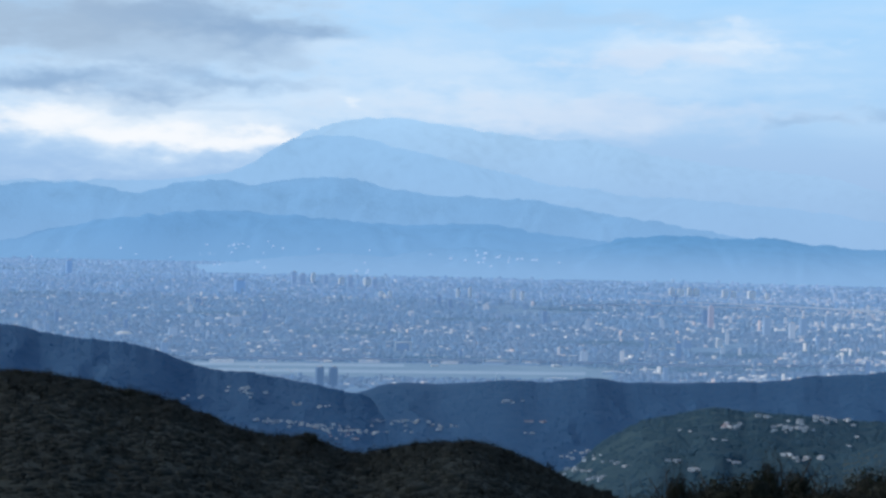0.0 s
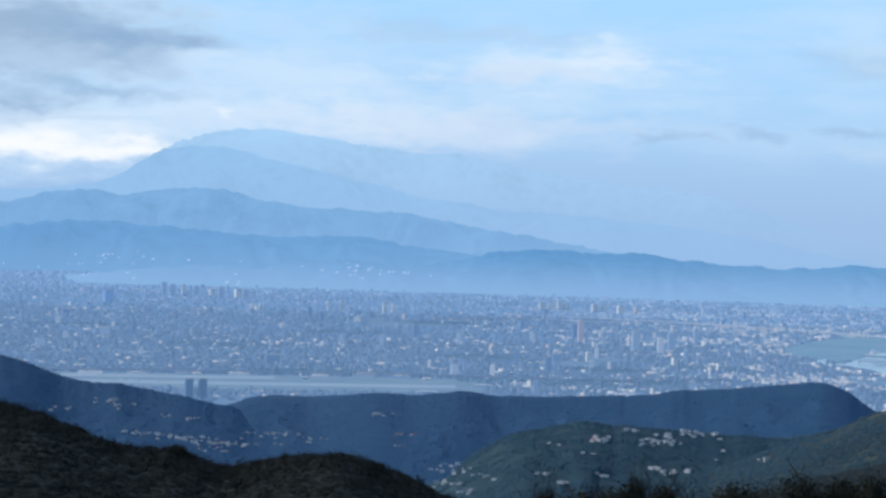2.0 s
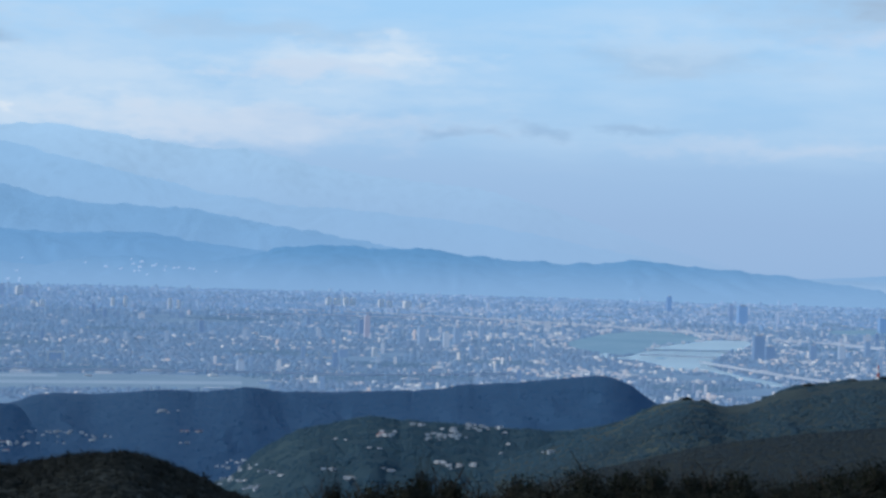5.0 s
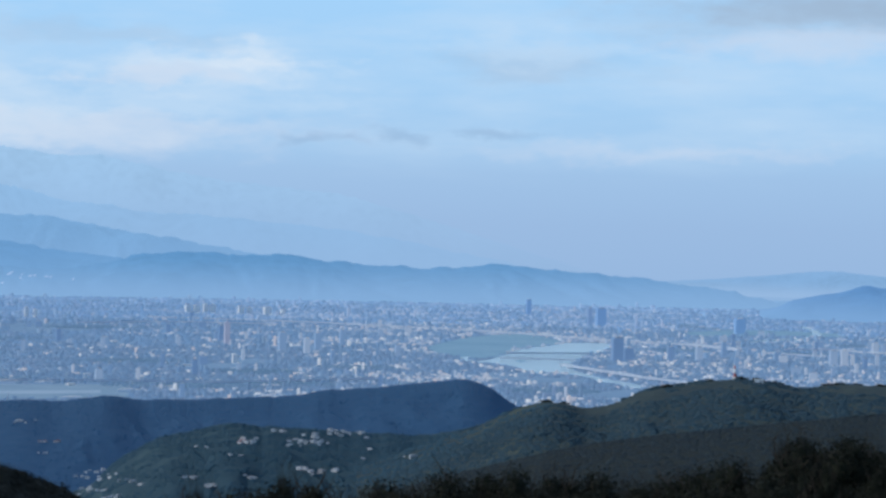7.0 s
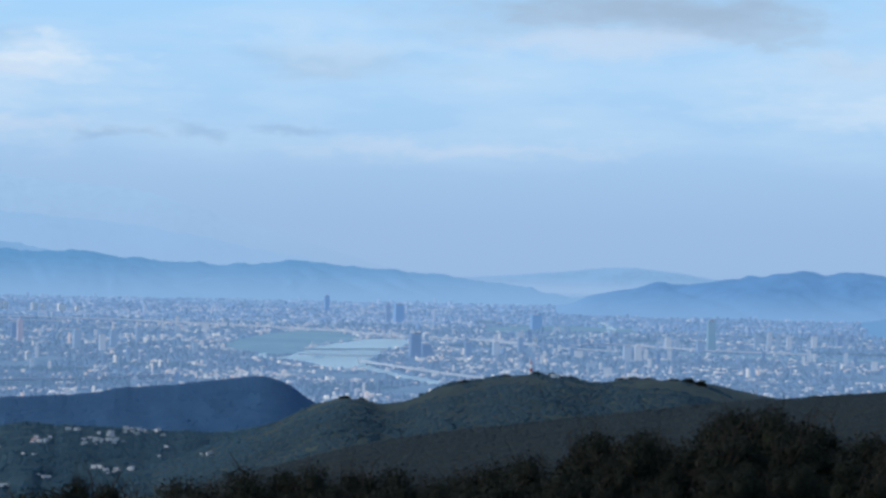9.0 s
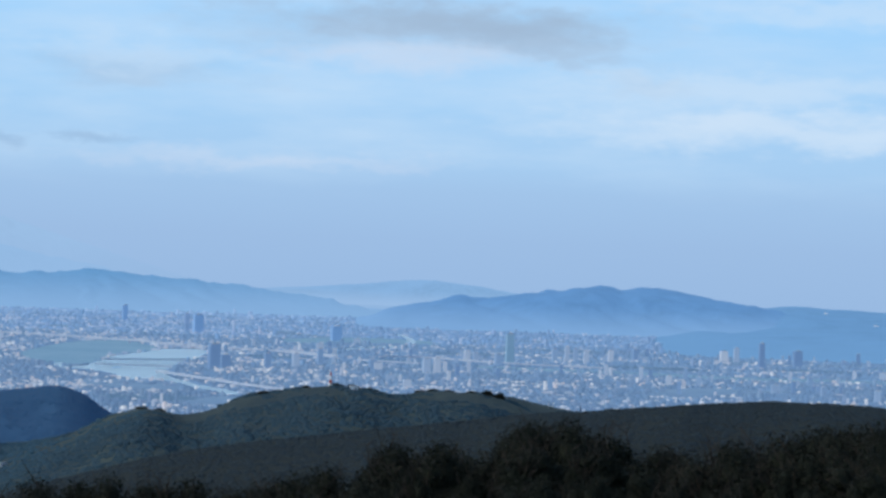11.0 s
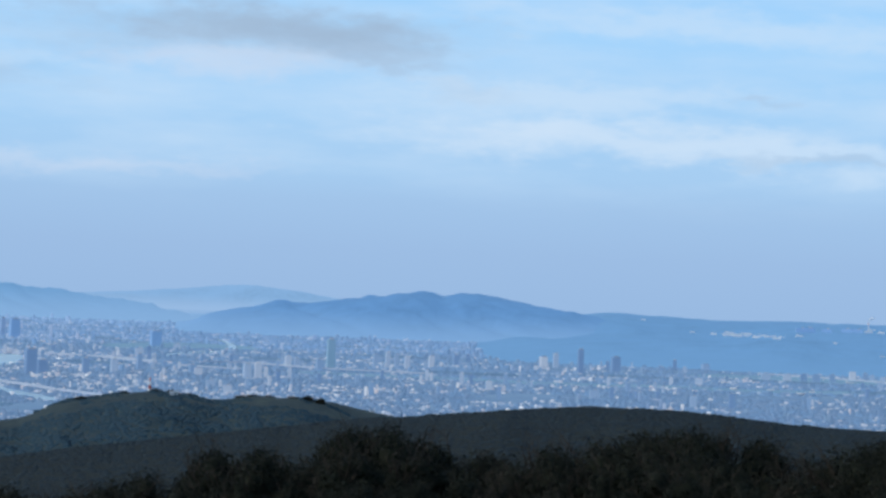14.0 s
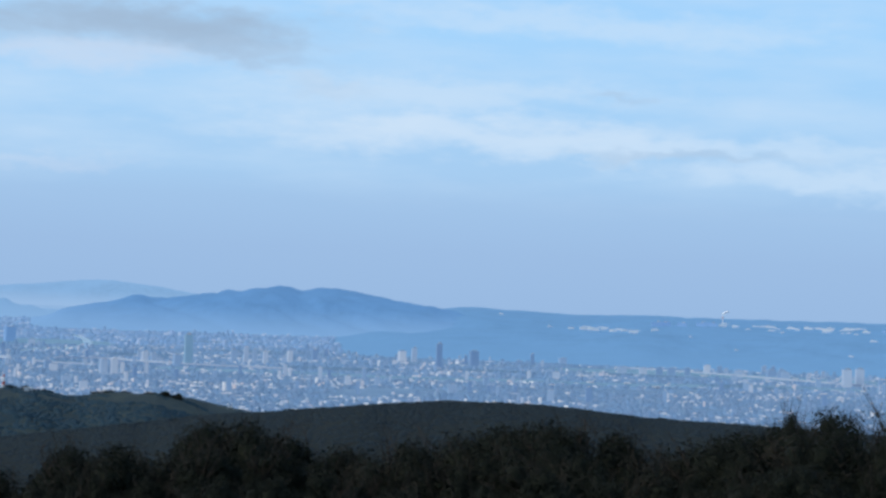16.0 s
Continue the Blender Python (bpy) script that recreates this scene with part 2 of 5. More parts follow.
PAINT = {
    # far hills and outer plain: haze painted into colour and emission
    "m1": hazed_paint("far_peaks", (0.365, 0.592, 0.86), (0.312, 0.488, 0.752), 290, 0.004, 0.03),
    "m2": hazed_paint("second_peaks", (0.287, 0.512, 0.80), (0.30, 0.49, 0.765), 190, 0.004, 0.03),
    "m3": hazed_paint("third_peaks", (0.205, 0.412, 0.695), (0.24, 0.44, 0.725), 60, 0.014, 0.14),
    "m4": hazed_paint("fourth_peaks", (0.158, 0.358, 0.645), (0.195, 0.395, 0.68), 10, 0.018, 0.2),
    "m5": hazed_paint("low_hills", (0.128, 0.322, 0.595), (0.25, 0.445, 0.72), -10, 0.03, 0.26),
    "hill": hazed_paint("lone_hill", (0.13, 0.30, 0.58), (0.22, 0.41, 0.69), -40, 0.025, 0.35),
    "far": hazed_paint("hazy_hills", (0.235, 0.43, 0.71), (0.32, 0.50, 0.765), -45, 0.01, 0.05),
    "plat": hazed_paint("tableland", (0.155, 0.335, 0.595), (0.165, 0.35, 0.61), -55, 0.025, 0.45),
    "mist": hazed_paint("misty_plain", (0.29, 0.47, 0.74), (0.29, 0.47, 0.74), -60, 0.01, 0.05),
    # blue and vill: haze over the middle hills put into the base colour
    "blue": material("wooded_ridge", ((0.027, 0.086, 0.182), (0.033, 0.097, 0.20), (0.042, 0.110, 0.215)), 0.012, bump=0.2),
    "vill": material("hazed_wooded_spur", ((0.022, 0.058, 0.088), (0.032, 0.072, 0.098), (0.058, 0.102, 0.112)), 0.03, bump=0.3),
    "should": material("grassy_shoulder", ((0.026, 0.047, 0.060), (0.040, 0.061, 0.066), (0.076, 0.098, 0.082)), 0.045, bump=0.3),
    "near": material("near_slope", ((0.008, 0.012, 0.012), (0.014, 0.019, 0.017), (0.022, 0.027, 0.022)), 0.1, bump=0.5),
    # rows with glow: haze over the far plain, put into colour and emission
    "plain": material("hazed_city_floor", ((0.085, 0.155, 0.262), (0.105, 0.182, 0.29), (0.13, 0.205, 0.31)), 0.02, glow=0.8),
    "green": material("hazed_river_meadow", ((0.095, 0.185, 0.285), (0.112, 0.208, 0.305), (0.14, 0.24, 0.33)), 0.03, glow=0.8),
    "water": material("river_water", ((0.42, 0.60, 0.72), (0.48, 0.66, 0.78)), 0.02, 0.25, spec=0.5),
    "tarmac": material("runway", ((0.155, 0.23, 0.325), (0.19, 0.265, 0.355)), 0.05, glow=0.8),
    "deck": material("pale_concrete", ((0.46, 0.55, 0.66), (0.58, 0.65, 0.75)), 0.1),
    "wall": material("hazed_tower_wall", ((0.12, 0.20, 0.33), (0.15, 0.24, 0.37), (0.22, 0.30, 0.41), (0.36, 0.40, 0.46)), 0.05, obj_random=0.8, glow=0.7),
    "dark": material("hazed_dark_tower", ((0.100, 0.175, 0.300), (0.118, 0.198, 0.325)), 0.1, 0.5, glow=0.75),
    "twin": material("hazed_twin_wall", ((0.085, 0.155, 0.265), (0.10, 0.175, 0.285)), 0.1, 0.6, glow=0.6),
    "rose": material("hazed_rose_stone", ((0.30, 0.33, 0.44), (0.36, 0.38, 0.47)), 0.2, 0.6, glow=0.4),
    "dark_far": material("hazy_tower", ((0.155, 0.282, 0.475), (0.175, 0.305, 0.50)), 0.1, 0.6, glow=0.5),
    "park": material("hazed_park_trees", ((0.085, 0.165, 0.265), (0.105, 0.185, 0.285), (0.125, 0.205, 0.30)), 0.05, glow=0.7),
    "airfield": material("hazed_airfield_grass", ((0.096, 0.165, 0.258), (0.112, 0.185, 0.275), (0.14, 0.212, 0.298)), 0.03, glow=0.8),
    "pale_far": material("hazed_hamlet_paint", ((0.36, 0.47, 0.62), (0.44, 0.53, 0.66)), 0.1, 0.8, glow=0.6),
    "sage": material("hazed_grey_green_tower", ((0.135, 0.235, 0.335), (0.155, 0.26, 0.36)), 0.1, 0.6, glow=0.7),
    "white": material("white_paint", ((0.72, 0.75, 0.78), (0.84, 0.85, 0.86)), 0.3, 0.6),
    "pane": material("window_glass", ((0.05, 0.07, 0.09), (0.09, 0.11, 0.13)), 0.5, 0.2, spec=0.5),
    "pane_far": material("hazed_window_band", ((0.095, 0.17, 0.29), (0.115, 0.195, 0.32)), 0.5, 0.4, glow=0.7),
    "roof": material("roof_sheet", ((0.30, 0.34, 0.40), (0.46, 0.48, 0.52), (0.62, 0.62, 0.62)), 0.3, obj_random=0.8),
    "redroof": material("red_roof", ((0.30, 0.13, 0.12), (0.40, 0.19, 0.17)), 0.5),
    "house": material("house_wall", ((0.42, 0.47, 0.53), (0.60, 0.63, 0.67), (0.82, 0.82, 0.82)), 0.5, obj_random=0.85),
    "steel": material("galvanised_steel", ((0.40, 0.42, 0.45), (0.5, 0.52, 0.55)), 2.0, 0.5, metal=0.3),
    "red": material("red_paint", ((0.45, 0.10, 0.08), (0.55, 0.14, 0.10)), 2.0, 0.6),
    "bark": material("bark", ((0.02, 0.017, 0.013), (0.05, 0.042, 0.033)), 3.0, bump=0.6),
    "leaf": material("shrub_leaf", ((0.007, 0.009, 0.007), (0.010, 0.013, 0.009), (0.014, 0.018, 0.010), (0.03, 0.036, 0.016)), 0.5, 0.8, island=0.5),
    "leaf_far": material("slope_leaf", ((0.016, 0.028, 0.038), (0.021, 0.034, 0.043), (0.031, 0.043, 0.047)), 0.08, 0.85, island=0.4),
    # spur, ridge and village leaves: haze put into their bluer colour
    "leaf_spur": material("hazed_spur_leaf", ((0.022, 0.052, 0.082), (0.028, 0.062, 0.090), (0.05, 0.085, 0.095)), 0.05, 0.9, island=0.4),
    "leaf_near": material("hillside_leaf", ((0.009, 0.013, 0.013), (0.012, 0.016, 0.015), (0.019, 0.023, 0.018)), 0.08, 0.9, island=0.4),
    "leaf_blue": material("hazed_ridge_leaf", ((0.033, 0.102, 0.208), (0.039, 0.113, 0.225), (0.047, 0.125, 0.24)), 0.02, 0.95, island=0.3),
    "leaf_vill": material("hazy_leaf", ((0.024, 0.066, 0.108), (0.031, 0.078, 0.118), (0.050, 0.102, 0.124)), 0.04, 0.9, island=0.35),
}

# paints of the city, quarter by quarter; far haze put into colour and emission
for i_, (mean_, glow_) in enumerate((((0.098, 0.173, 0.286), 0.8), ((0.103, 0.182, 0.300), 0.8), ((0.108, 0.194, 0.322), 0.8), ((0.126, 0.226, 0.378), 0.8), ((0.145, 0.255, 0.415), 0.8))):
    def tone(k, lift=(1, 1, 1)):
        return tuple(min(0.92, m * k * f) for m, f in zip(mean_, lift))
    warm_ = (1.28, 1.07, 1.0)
    PAINT["block_%d" % i_] = material("hazed_city_paint", (tone(0.80), tone(0.93), tone(1.06), tone(0.86), tone(1.02, warm_), tone(0.97), tone(1.12), tone(0.84), tone(1.18, (1.1, 1.0, 0.95)), tone(1.3, (1.2, 1.03, 0.92))), 0.02, island=0.62, glow=glow_)
    PAINT["point_%d" % i_] = material("hazed_tower_paint", (tone(0.80), tone(0.98), tone(1.1, warm_), tone(0.9), tone(1.15, (1.25, 1.07, 0.95)), tone(0.86), tone(1.05), tone(1.25, (1.2, 1.05, 0.95))), 0.02, island=0.9, glow=glow_)
    # brighter tones put sunshine into the colour; mist_ mixes the haze in
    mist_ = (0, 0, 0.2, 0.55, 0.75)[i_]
    PAINT["bright_%d" % i_] = material("sunlit_paint", [tuple(c * (1 - mist_) + m * 1.15 * mist_ for c, m in zip(col, mean_)) for col in ((0.19, 0.27, 0.38), (0.30, 0.34, 0.41), (0.22, 0.29, 0.39), (0.38, 0.36, 0.39), (0.21, 0.28, 0.38), (0.44, 0.46, 0.49), (0.27, 0.32, 0.40), (0.58, 0.59, 0.60))], 0.02, 0.7, island=0.95, glow=glow_)

# ---- mesh helpers ----


def mesh_np(name, verts, faces, mat, smooth=False):
    """A mesh from arrays of vertices and of quads."""
    me = bpy.data.meshes.new(name)
    verts, faces = np.asarray(verts, np.float32), np.asarray(faces, np.int32)
    me.vertices.add(len(verts))
    me.vertices.foreach_set("co", verts.ravel())
    k = faces.shape[1]
    me.loops.add(faces.size)
    me.loops.foreach_set("vertex_index", faces.ravel())
    me.polygons.add(len(faces))
    me.polygons.foreach_set("loop_start", np.arange(0, faces.size, k, dtype=np.int32))
    me.polygons.foreach_set("loop_total", np.full(len(faces), k, np.int32))
    if smooth:
        me.polygons.foreach_set("use_smooth", np.ones(len(faces), bool))
    me.update(calc_edges=True)
    me.materials.append(mat)
    return me


def part(name, bm, mat, parent, label=""):
    me = bpy.data.meshes.new(name)
    bm.to_mesh(me)
    bm.free()
    me.materials.append(mat)
    ob = new(name, me)
    ob.parent = parent
    return tagged(ob, label)


def box(bm, x, y, z, sx, sy, sz, taper=1.0):
    """A block on its base centre, with the top drawn in by taper."""
    vs = [bm.verts.new((x + a * sx / 2 * k, y + b * sy / 2 * k, z + h)) for h, k in ((0, 1), (sz, taper)) for a, b in ((-1, -1), (1, -1), (1, 1), (-1, 1))]
    for f in ((0, 3, 2, 1), (4, 5, 6, 7), (0, 1, 5, 4), (1, 2, 6, 5), (2, 3, 7, 6), (3, 0, 4, 7)):
        bm.faces.new([vs[i] for i in f])
    return bm


def blk(*a, **k):
    return box(bmesh.new(), *a, **k)


def drum(r1, r2, h, n=12, z=0.0, x=0.0, y=0.0):
    bm = bmesh.new()
    bmesh.ops.create_cone(bm, cap_ends=True, segments=n, radius1=r1, radius2=r2, depth=h, matrix=Matrix.Translation((x, y, z + h / 2)))
    return bm


def lattice(ix, iy, seed):
    h = (ix * 374761393 + iy * 668265263 + seed * 1442695041) & 0x7FFFFFFF
    h = ((h ^ (h >> 13)) * 1274126177) & 0x7FFFFFFF
    return ((h ^ (h >> 16)) & 0xFFFF) / 65535.0


def vnoise(x, y, seed=0, octaves=4):
    """Smooth noise from -1 to 1 on arrays."""
    x, y = np.asarray(x, float), np.asarray(y, float)
    total, amp, norm = 0.0, 1.0, 0.0
    for o in range(octaves):
        ix, iy = np.floor(x).astype(np.int64), np.floor(y).astype(np.int64)
        fx, fy = x - ix, y - iy
        fx, fy = fx * fx * (3 - 2 * fx), fy * fy * (3 - 2 * fy)
        a, b = lattice(ix, iy, seed + o), lattice(ix + 1, iy, seed + o)
        c, d = lattice(ix, iy + 1, seed + o), lattice(ix + 1, iy + 1, seed + o)
        total = total + amp * ((a * (1 - fx) + b * fx) * (1 - fy) + (c * (1 - fx) + d * fx) * fy) * 2 - amp
        norm += amp
        amp *= 0.5
        x, y = x * 2.03 + 17.1, y * 2.03 + 5.3
    return total / norm


# ---- the land ----
PLAIN = -80.0


class Ridge:
    """A ridge in an arc round the eye: its crest line is given by bearings and heights in degrees."""

    def __init__(self, crest, r_foot, r_crest, r_back, foot=PLAIN, rough=0.04, grain=0.8, relief=0.22, seed=1, smooth=0.35, back=None):
        self.az, self.el = zip(*crest)
        self.rf, self.rc, self.rb, self.foot = r_foot, r_crest, r_back, foot
        self.back = foot if back is None else back
        self.rough, self.grain, self.relief, self.seed, self.soft = rough, grain, relief, seed, smooth

    def crest(self, az):
        e = sum(np.interp(az + d * self.soft, self.az, self.el) for d in (-1.0, -0.5, 0, 0.5, 1.0)) / 5
        return e

    def ragged(self, az):
        return self.rough * vnoise(az * 2.2 / self.grain, az * 0 + 3.7, self.seed, 5) * self.rc * 0.0175

    def height(self, az, r):
        az, r = np.asarray(az, float), np.asarray(r, float)
        zc = self.rc * np.tan(np.radians(self.crest(az)))
        wob = self.rc * (1 + 0.05 * vnoise(az * 0.35, az * 0 + 9.1, self.seed + 5, 2))
        wob = np.clip(wob, self.rf + 0.3 * (self.rc - self.rf), self.rb - 0.3 * (self.rb - self.rc))
        zc = zc * wob / self.rc
        if self.foot < -79:
            zc = np.maximum(zc, self.foot)
        up_ = np.clip((r - self.rf) / (wob - self.rf), 0, 1)
        down = np.clip((self.rb - r) / (self.rb - wob), 0, 1)
        up_ = up_ ** 0.85
        s = up_ * up_ * (3 - 2 * up_) * 0.5 + up_ * 0.5
        q = down * down * (3 - 2 * down)
        n = vnoise(np.radians(az) * r / (self.rc * 0.035), r / (self.rc * 0.05), self.seed + 11, 4)
        spur = 1 - 2 * np.abs(vnoise(np.radians(az) * r / (self.rc * 0.022) + n, r / (self.rc * 0.16), self.seed + 21, 3))
        z_up = self.foot + (zc - self.foot) * np.clip(s + (n * 0.6 + spur * 0.7) * self.relief * 4 * s * (1 - s), 0, 1) + self.ragged(az) * s ** 5
        z_dn = self.back + (zc + self.ragged(az) - self.back) * q
        z = np.where(r <= wob, z_up, z_dn)
        return np.where((r < self.rf) | (r > self.rb), -1e3, z)

    def mesh(self, name, mat, a0, a1, step, rows):
        az = np.arange(a0, a1 + step, step)
        k = int(rows * 0.72)
        r = np.concatenate([np.linspace(self.rf + 0.01, self.rc, k), np.linspace(self.rc, self.rb - 0.01, rows - k + 1)[1:]])
        A, R = np.meshgrid(az, r)
        Z = self.height(A, R)
        v = np.stack([R * np.sin(np.radians(A)), R * np.cos(np.radians(A)), Z], -1).reshape(-1, 3)
        n, m = len(r), len(az)
        i = (np.arange(n - 1)[:, None] * m + np.arange(m - 1)[None, :]).ravel()
        return new(name, mesh_np(name, v, np.stack([i, i + 1, i + m + 1, i + m], -1), mat, True))


RIDGES = {
    "m1": Ridge(((-16, 0.6), (-9, 0.7), (-6.2, 1.0), (-5, 1.7), (-4.13, 2.53), (-3, 2.88), (-1.7, 3.05), (-0.4, 2.9), (1, 2.72), (2.2, 2.54), (2.9, 2.46), (3.8, 2.55), (5.3, 2.28), (7, 1.92), (9.2, 1.7), (10.9, 1.55), (12.5, 1.1), (15, 0.4), (18, -0.5), (20, -1)), 4550, 4800, 4930, rough=0.08, seed=3),
    "m2": Ridge(((-16, 0.9), (-12.5, 1.0), (-8, 1.1), (-6, 1.35), (-5.1, 1.85), (-4.4, 2.4), (-2.7, 2.56), (-1.4, 2.19), (0.25, 1.82), (1.9, 1.52), (2.7, 1.27), (4.3, 1.09), (5.3, 0.92), (7, 0.86), (8.5, 0.74), (9.6, 0.68), (11.7, 0.41), (13.3, 0.13), (14.5, -0.08), (15.8, -0.32), (18, -0.9), (20, -1.1)), 4300, 4500, 4700, rough=0.08, seed=4),
    "m3": Ridge(((-16, 0.9), (-12.5, 0.88), (-10.6, 1.01), (-9.4, 0.8), (-8.6, 0.66), (-7.3, 1.09), (-6.2, 1.11), (-5, 1.06), (-4.3, 1.23), (-2.8, 1.31), (-1.7, 1.05), (-0.4, 0.83), (1.1, 0.78), (2.7, 0.73), (4.3, 0.44), (6.7, 0.09), (9, -0.3), (12, -0.9), (13, -1.1)), 4080, 4260, 4420, rough=0.10, seed=5),
    "m4": Ridge(((-16, -0.9), (-12.5, -0.78), (-10.9, -0.3), (-9.3, -0.03), (-8, 0.14), (-6.5, 0.3), (-5.4, 0.24), (-3.6, 0.12), (-2.1, 0), (-0.4, -0.06), (1.1, 0.05), (3.5, -0.3), (6, -0.58), (9, -1.0), (10, -1.2)), 3820, 4040, 4180, rough=0.10, seed=6),
    "m5": Ridge(((-7.5, -1.5), (-5.5, -1.13), (-4.2, -0.98), (-2.6, -0.91), (-1.3, -0.97), (-0.3, -0.67), (1.1, -0.68), (2.9, -0.8), (3.9, -0.62), (5.1, -0.3), (6.7, -0.16), (8, -0.3), (9.3, -0.17), (10.3, -0.35), (11.4, -0.44), (13.4, -0.52), (14.5, -0.49), (15.8, -0.37), (17, -0.5), (18.7, -0.62), (19.8, -0.72), (22, -1.0), (24, -1.4)), 2980, 3400, 3700, rough=0.09, seed=7),
    "far": Ridge(((17, -1.2), (19, -0.85), (20.7, -0.73), (22.3, -0.61), (23.5, -0.48), (24.7, -0.35), (26, -0.45), (27.3, -0.66), (29, -0.9), (31, -1.2)), 4000, 4300, 4500, rough=0.03, seed=8),
    "hill": Ridge(((22, -1.9), (24, -1.17), (25, -0.97), (25.8, -0.74), (26.3, -0.87), (27.3, -0.72), (28.4, -0.56), (29.9, -0.35), (30.5, -0.47), (31.1, -0.34), (32.1, -0.47), (33.1, -0.64), (34.4, -0.83), (36, -1.15), (38, -1.7)), 2550, 2900, 3200, rough=0.07, seed=9, smooth=0.2),
    "plat": Ridge(((31, -2.0), (33, -1.65), (35, -1.5), (37, -1.4), (40, -1.33), (44, -1.3), (52, -1.3)), 1980, 2350, 2700, rough=0.03, seed=10),
    "plat2": Ridge(((31.5, -1.4), (33.5, -0.95), (35.4, -0.75), (36.7, -0.8), (38.3, -0.86), (40.4, -0.8), (42.8, -0.82), (47, -0.76), (52, -0.8)), 2300, 3300, 3500, rough=0.025, seed=12),
    "b1": Ridge(((-20, -2.7), (-14, -2.85), (-12.4, -3.02), (-11.5, -3.22), (-10.5, -3.42), (-9.6, -3.49), (-8.8, -3.6), (-7.9, -3.82), (-7, -4.2), (-6, -4.36), (-5.1, -4.4), (-4.2, -4.57), (-3.3, -4.82), (-2.2, -5.1), (-0.5, -5.7)), 600, 800, 960, foot=-79, rough=0.06, seed=13, back=-80.5, relief=0.1),
    "b2": Ridge(((-4, -5.6), (-2.5, -5.0), (-1.6, -4.64), (-0.9, -4.55), (0.06, -4.58), (1.2, -4.53), (2, -4.43), (2.8, -4.52), (3.6, -4.42), (4.4, -4.33), (5.4, -4.45), (7.2, -4.39), (8.5, -4.31), (9.7, -4.28), (10.6, -4.07), (12.2, -3.98), (13.6, -3.82), (14.6, -3.71), (15.2, -3.88), (15.7, -4.24), (16.4, -4.7), (17.2, -5.6)), 620, 820, 940, foot=-79, rough=0.05, seed=14, smooth=0.25, back=-80.5, relief=0.12),
    "v": Ridge(((3.5, -7.6), (4.6, -6.27), (5.3, -5.87), (5.9, -5.5), (6.9, -5.28), (7.8, -5.05), (8.6, -5.13), (9.8, -5.21), (11, -5.26), (12.2, -5.31), (13.3, -5.36), (14.3, -5.17), (16, -4.9), (18, -5.2), (21, -6)), 380, 560, 690, foot=-73, rough=0.06, seed=15, smooth=0.25, back=-80.5, relief=0.12),
    "s": Ridge(((11.5, -6.3), (13, -5.75), (14.3, -5.25), (15.3, -4.87), (16.1, -4.47), (16.8, -4.29), (17.4, -4.32), (18.1, -4.47), (18.9, -4.28), (19.5, -3.95), (20, -3.77), (21.1, -3.61), (22.1, -3.5), (23, -3.52), (23.8, -3.66), (24.2, -3.67), (25.3, -3.54), (26.4, -3.58), (27.4, -3.63), (28.2, -3.8), (29.2, -3.99), (30.3, -4.15), (33, -4.6), (37, -5.2)), 260, 430, 520, foot=-47, rough=0.03, seed=16, smooth=0.25, back=-81, relief=0.12),
    "n": Ridge(((9, -8.2), (12, -7.2), (13.6, -6.65), (15.2, -6.24), (16.8, -5.81), (18.4, -5.46), (20, -5.19), (21.6, -4.99), (23.2, -4.74), (24.4, -4.62), (26.4, -4.34), (28, -4.1), (29.7, -3.99), (31.3, -3.81), (32.9, -3.65), (34.5, -3.46), (36, -3.45), (38, -3.52), (39.7, -3.69), (41.3, -3.78), (43, -3.8), (46, -3.9), (52, -4.0)), 95, 200, 275, foot=-19, rough=0.02, seed=17, back=-45, relief=0.06),
    "f1": Ridge(((-24, -4.1), (-12.4, -4.43), (-11.5, -4.45), (-10.4, -4.63), (-9.6, -4.84), (-8.6, -5.0), (-7.7, -5.2), (-6.7, -5.7), (-5.7, -6.08), (-4.8, -6.26), (-3.8, -6.25), (-3.1, -6.5), (-2.3, -6.75), (-1.4, -6.56), (-0.2, -6.38), (1.1, -6.3), (1.9, -6.5), (2.7, -6.8), (3.7, -7.2), (4.5, -7.5), (6.5, -8.2), (10, -9.3)), 62, 120, 175, foot=-14, rough=0.03, seed=18, smooth=0.3, back=-45, relief=0.08),
}


def surface(az, r):
    """Height of the land."""
    az, r = np.broadcast_arrays(np.asarray(az, float), np.asarray(r, float))
    best = np.full(r.shape, PLAIN)
    for rg in RIDGES.values():
        m = (r >= rg.rf) & (r <= rg.rb) & (az >= rg.az[0]) & (az <= rg.az[-1])
        if m.any():
            best[m] = np.maximum(best[m], rg.height(az[m], r[m]))
    return best


def meet(az, el, r0=70.0, r1=3600.0):
    """Where the look at this bearing and height meets the land."""
    r = np.geomspace(r0, r1, 500)
    hit = surface(np.full(r.shape, az), r) >= r * math.tan(radians(el))
    i = int(np.argmax(hit)) if hit.any() else len(r) - 1
    return bearing(az, r[i], float(surface(np.array([az]), r[i:i + 1])[0]))


def flat(az, el, z=PLAIN):
    return bearing(az, z / math.tan(radians(el)), z)


# upper edge of the brush below the look-out: bearings and heights
BRUSH_TOP = ((3, -8.0), (6, -7.5), (7.5, -7.2), (9.4, -6.75), (11.2, -6.75), (12.7, -6.5), (14.3, -6.32), (16, -6.4), (17.5, -6.15), (19.5, -6.2), (20.5, -6.1), (22.4, -5.55), (24, -5.18), (25.3, -5.05), (26.4, -5.2), (27.2, -4.7), (28.2, -4.32), (29.2, -4.26),
             (30.1, -4.57), (31.2, -4.8), (32.9, -4.75), (34.5, -4.75), (36, -4.28), (37.2, -3.98), (38.5, -4.05), (40.5, -4.5), (42.2, -4.36), (43.4, -3.9), (44.3, -3.53), (45.3, -3.25), (46.4, -3.35), (50, -3.3))
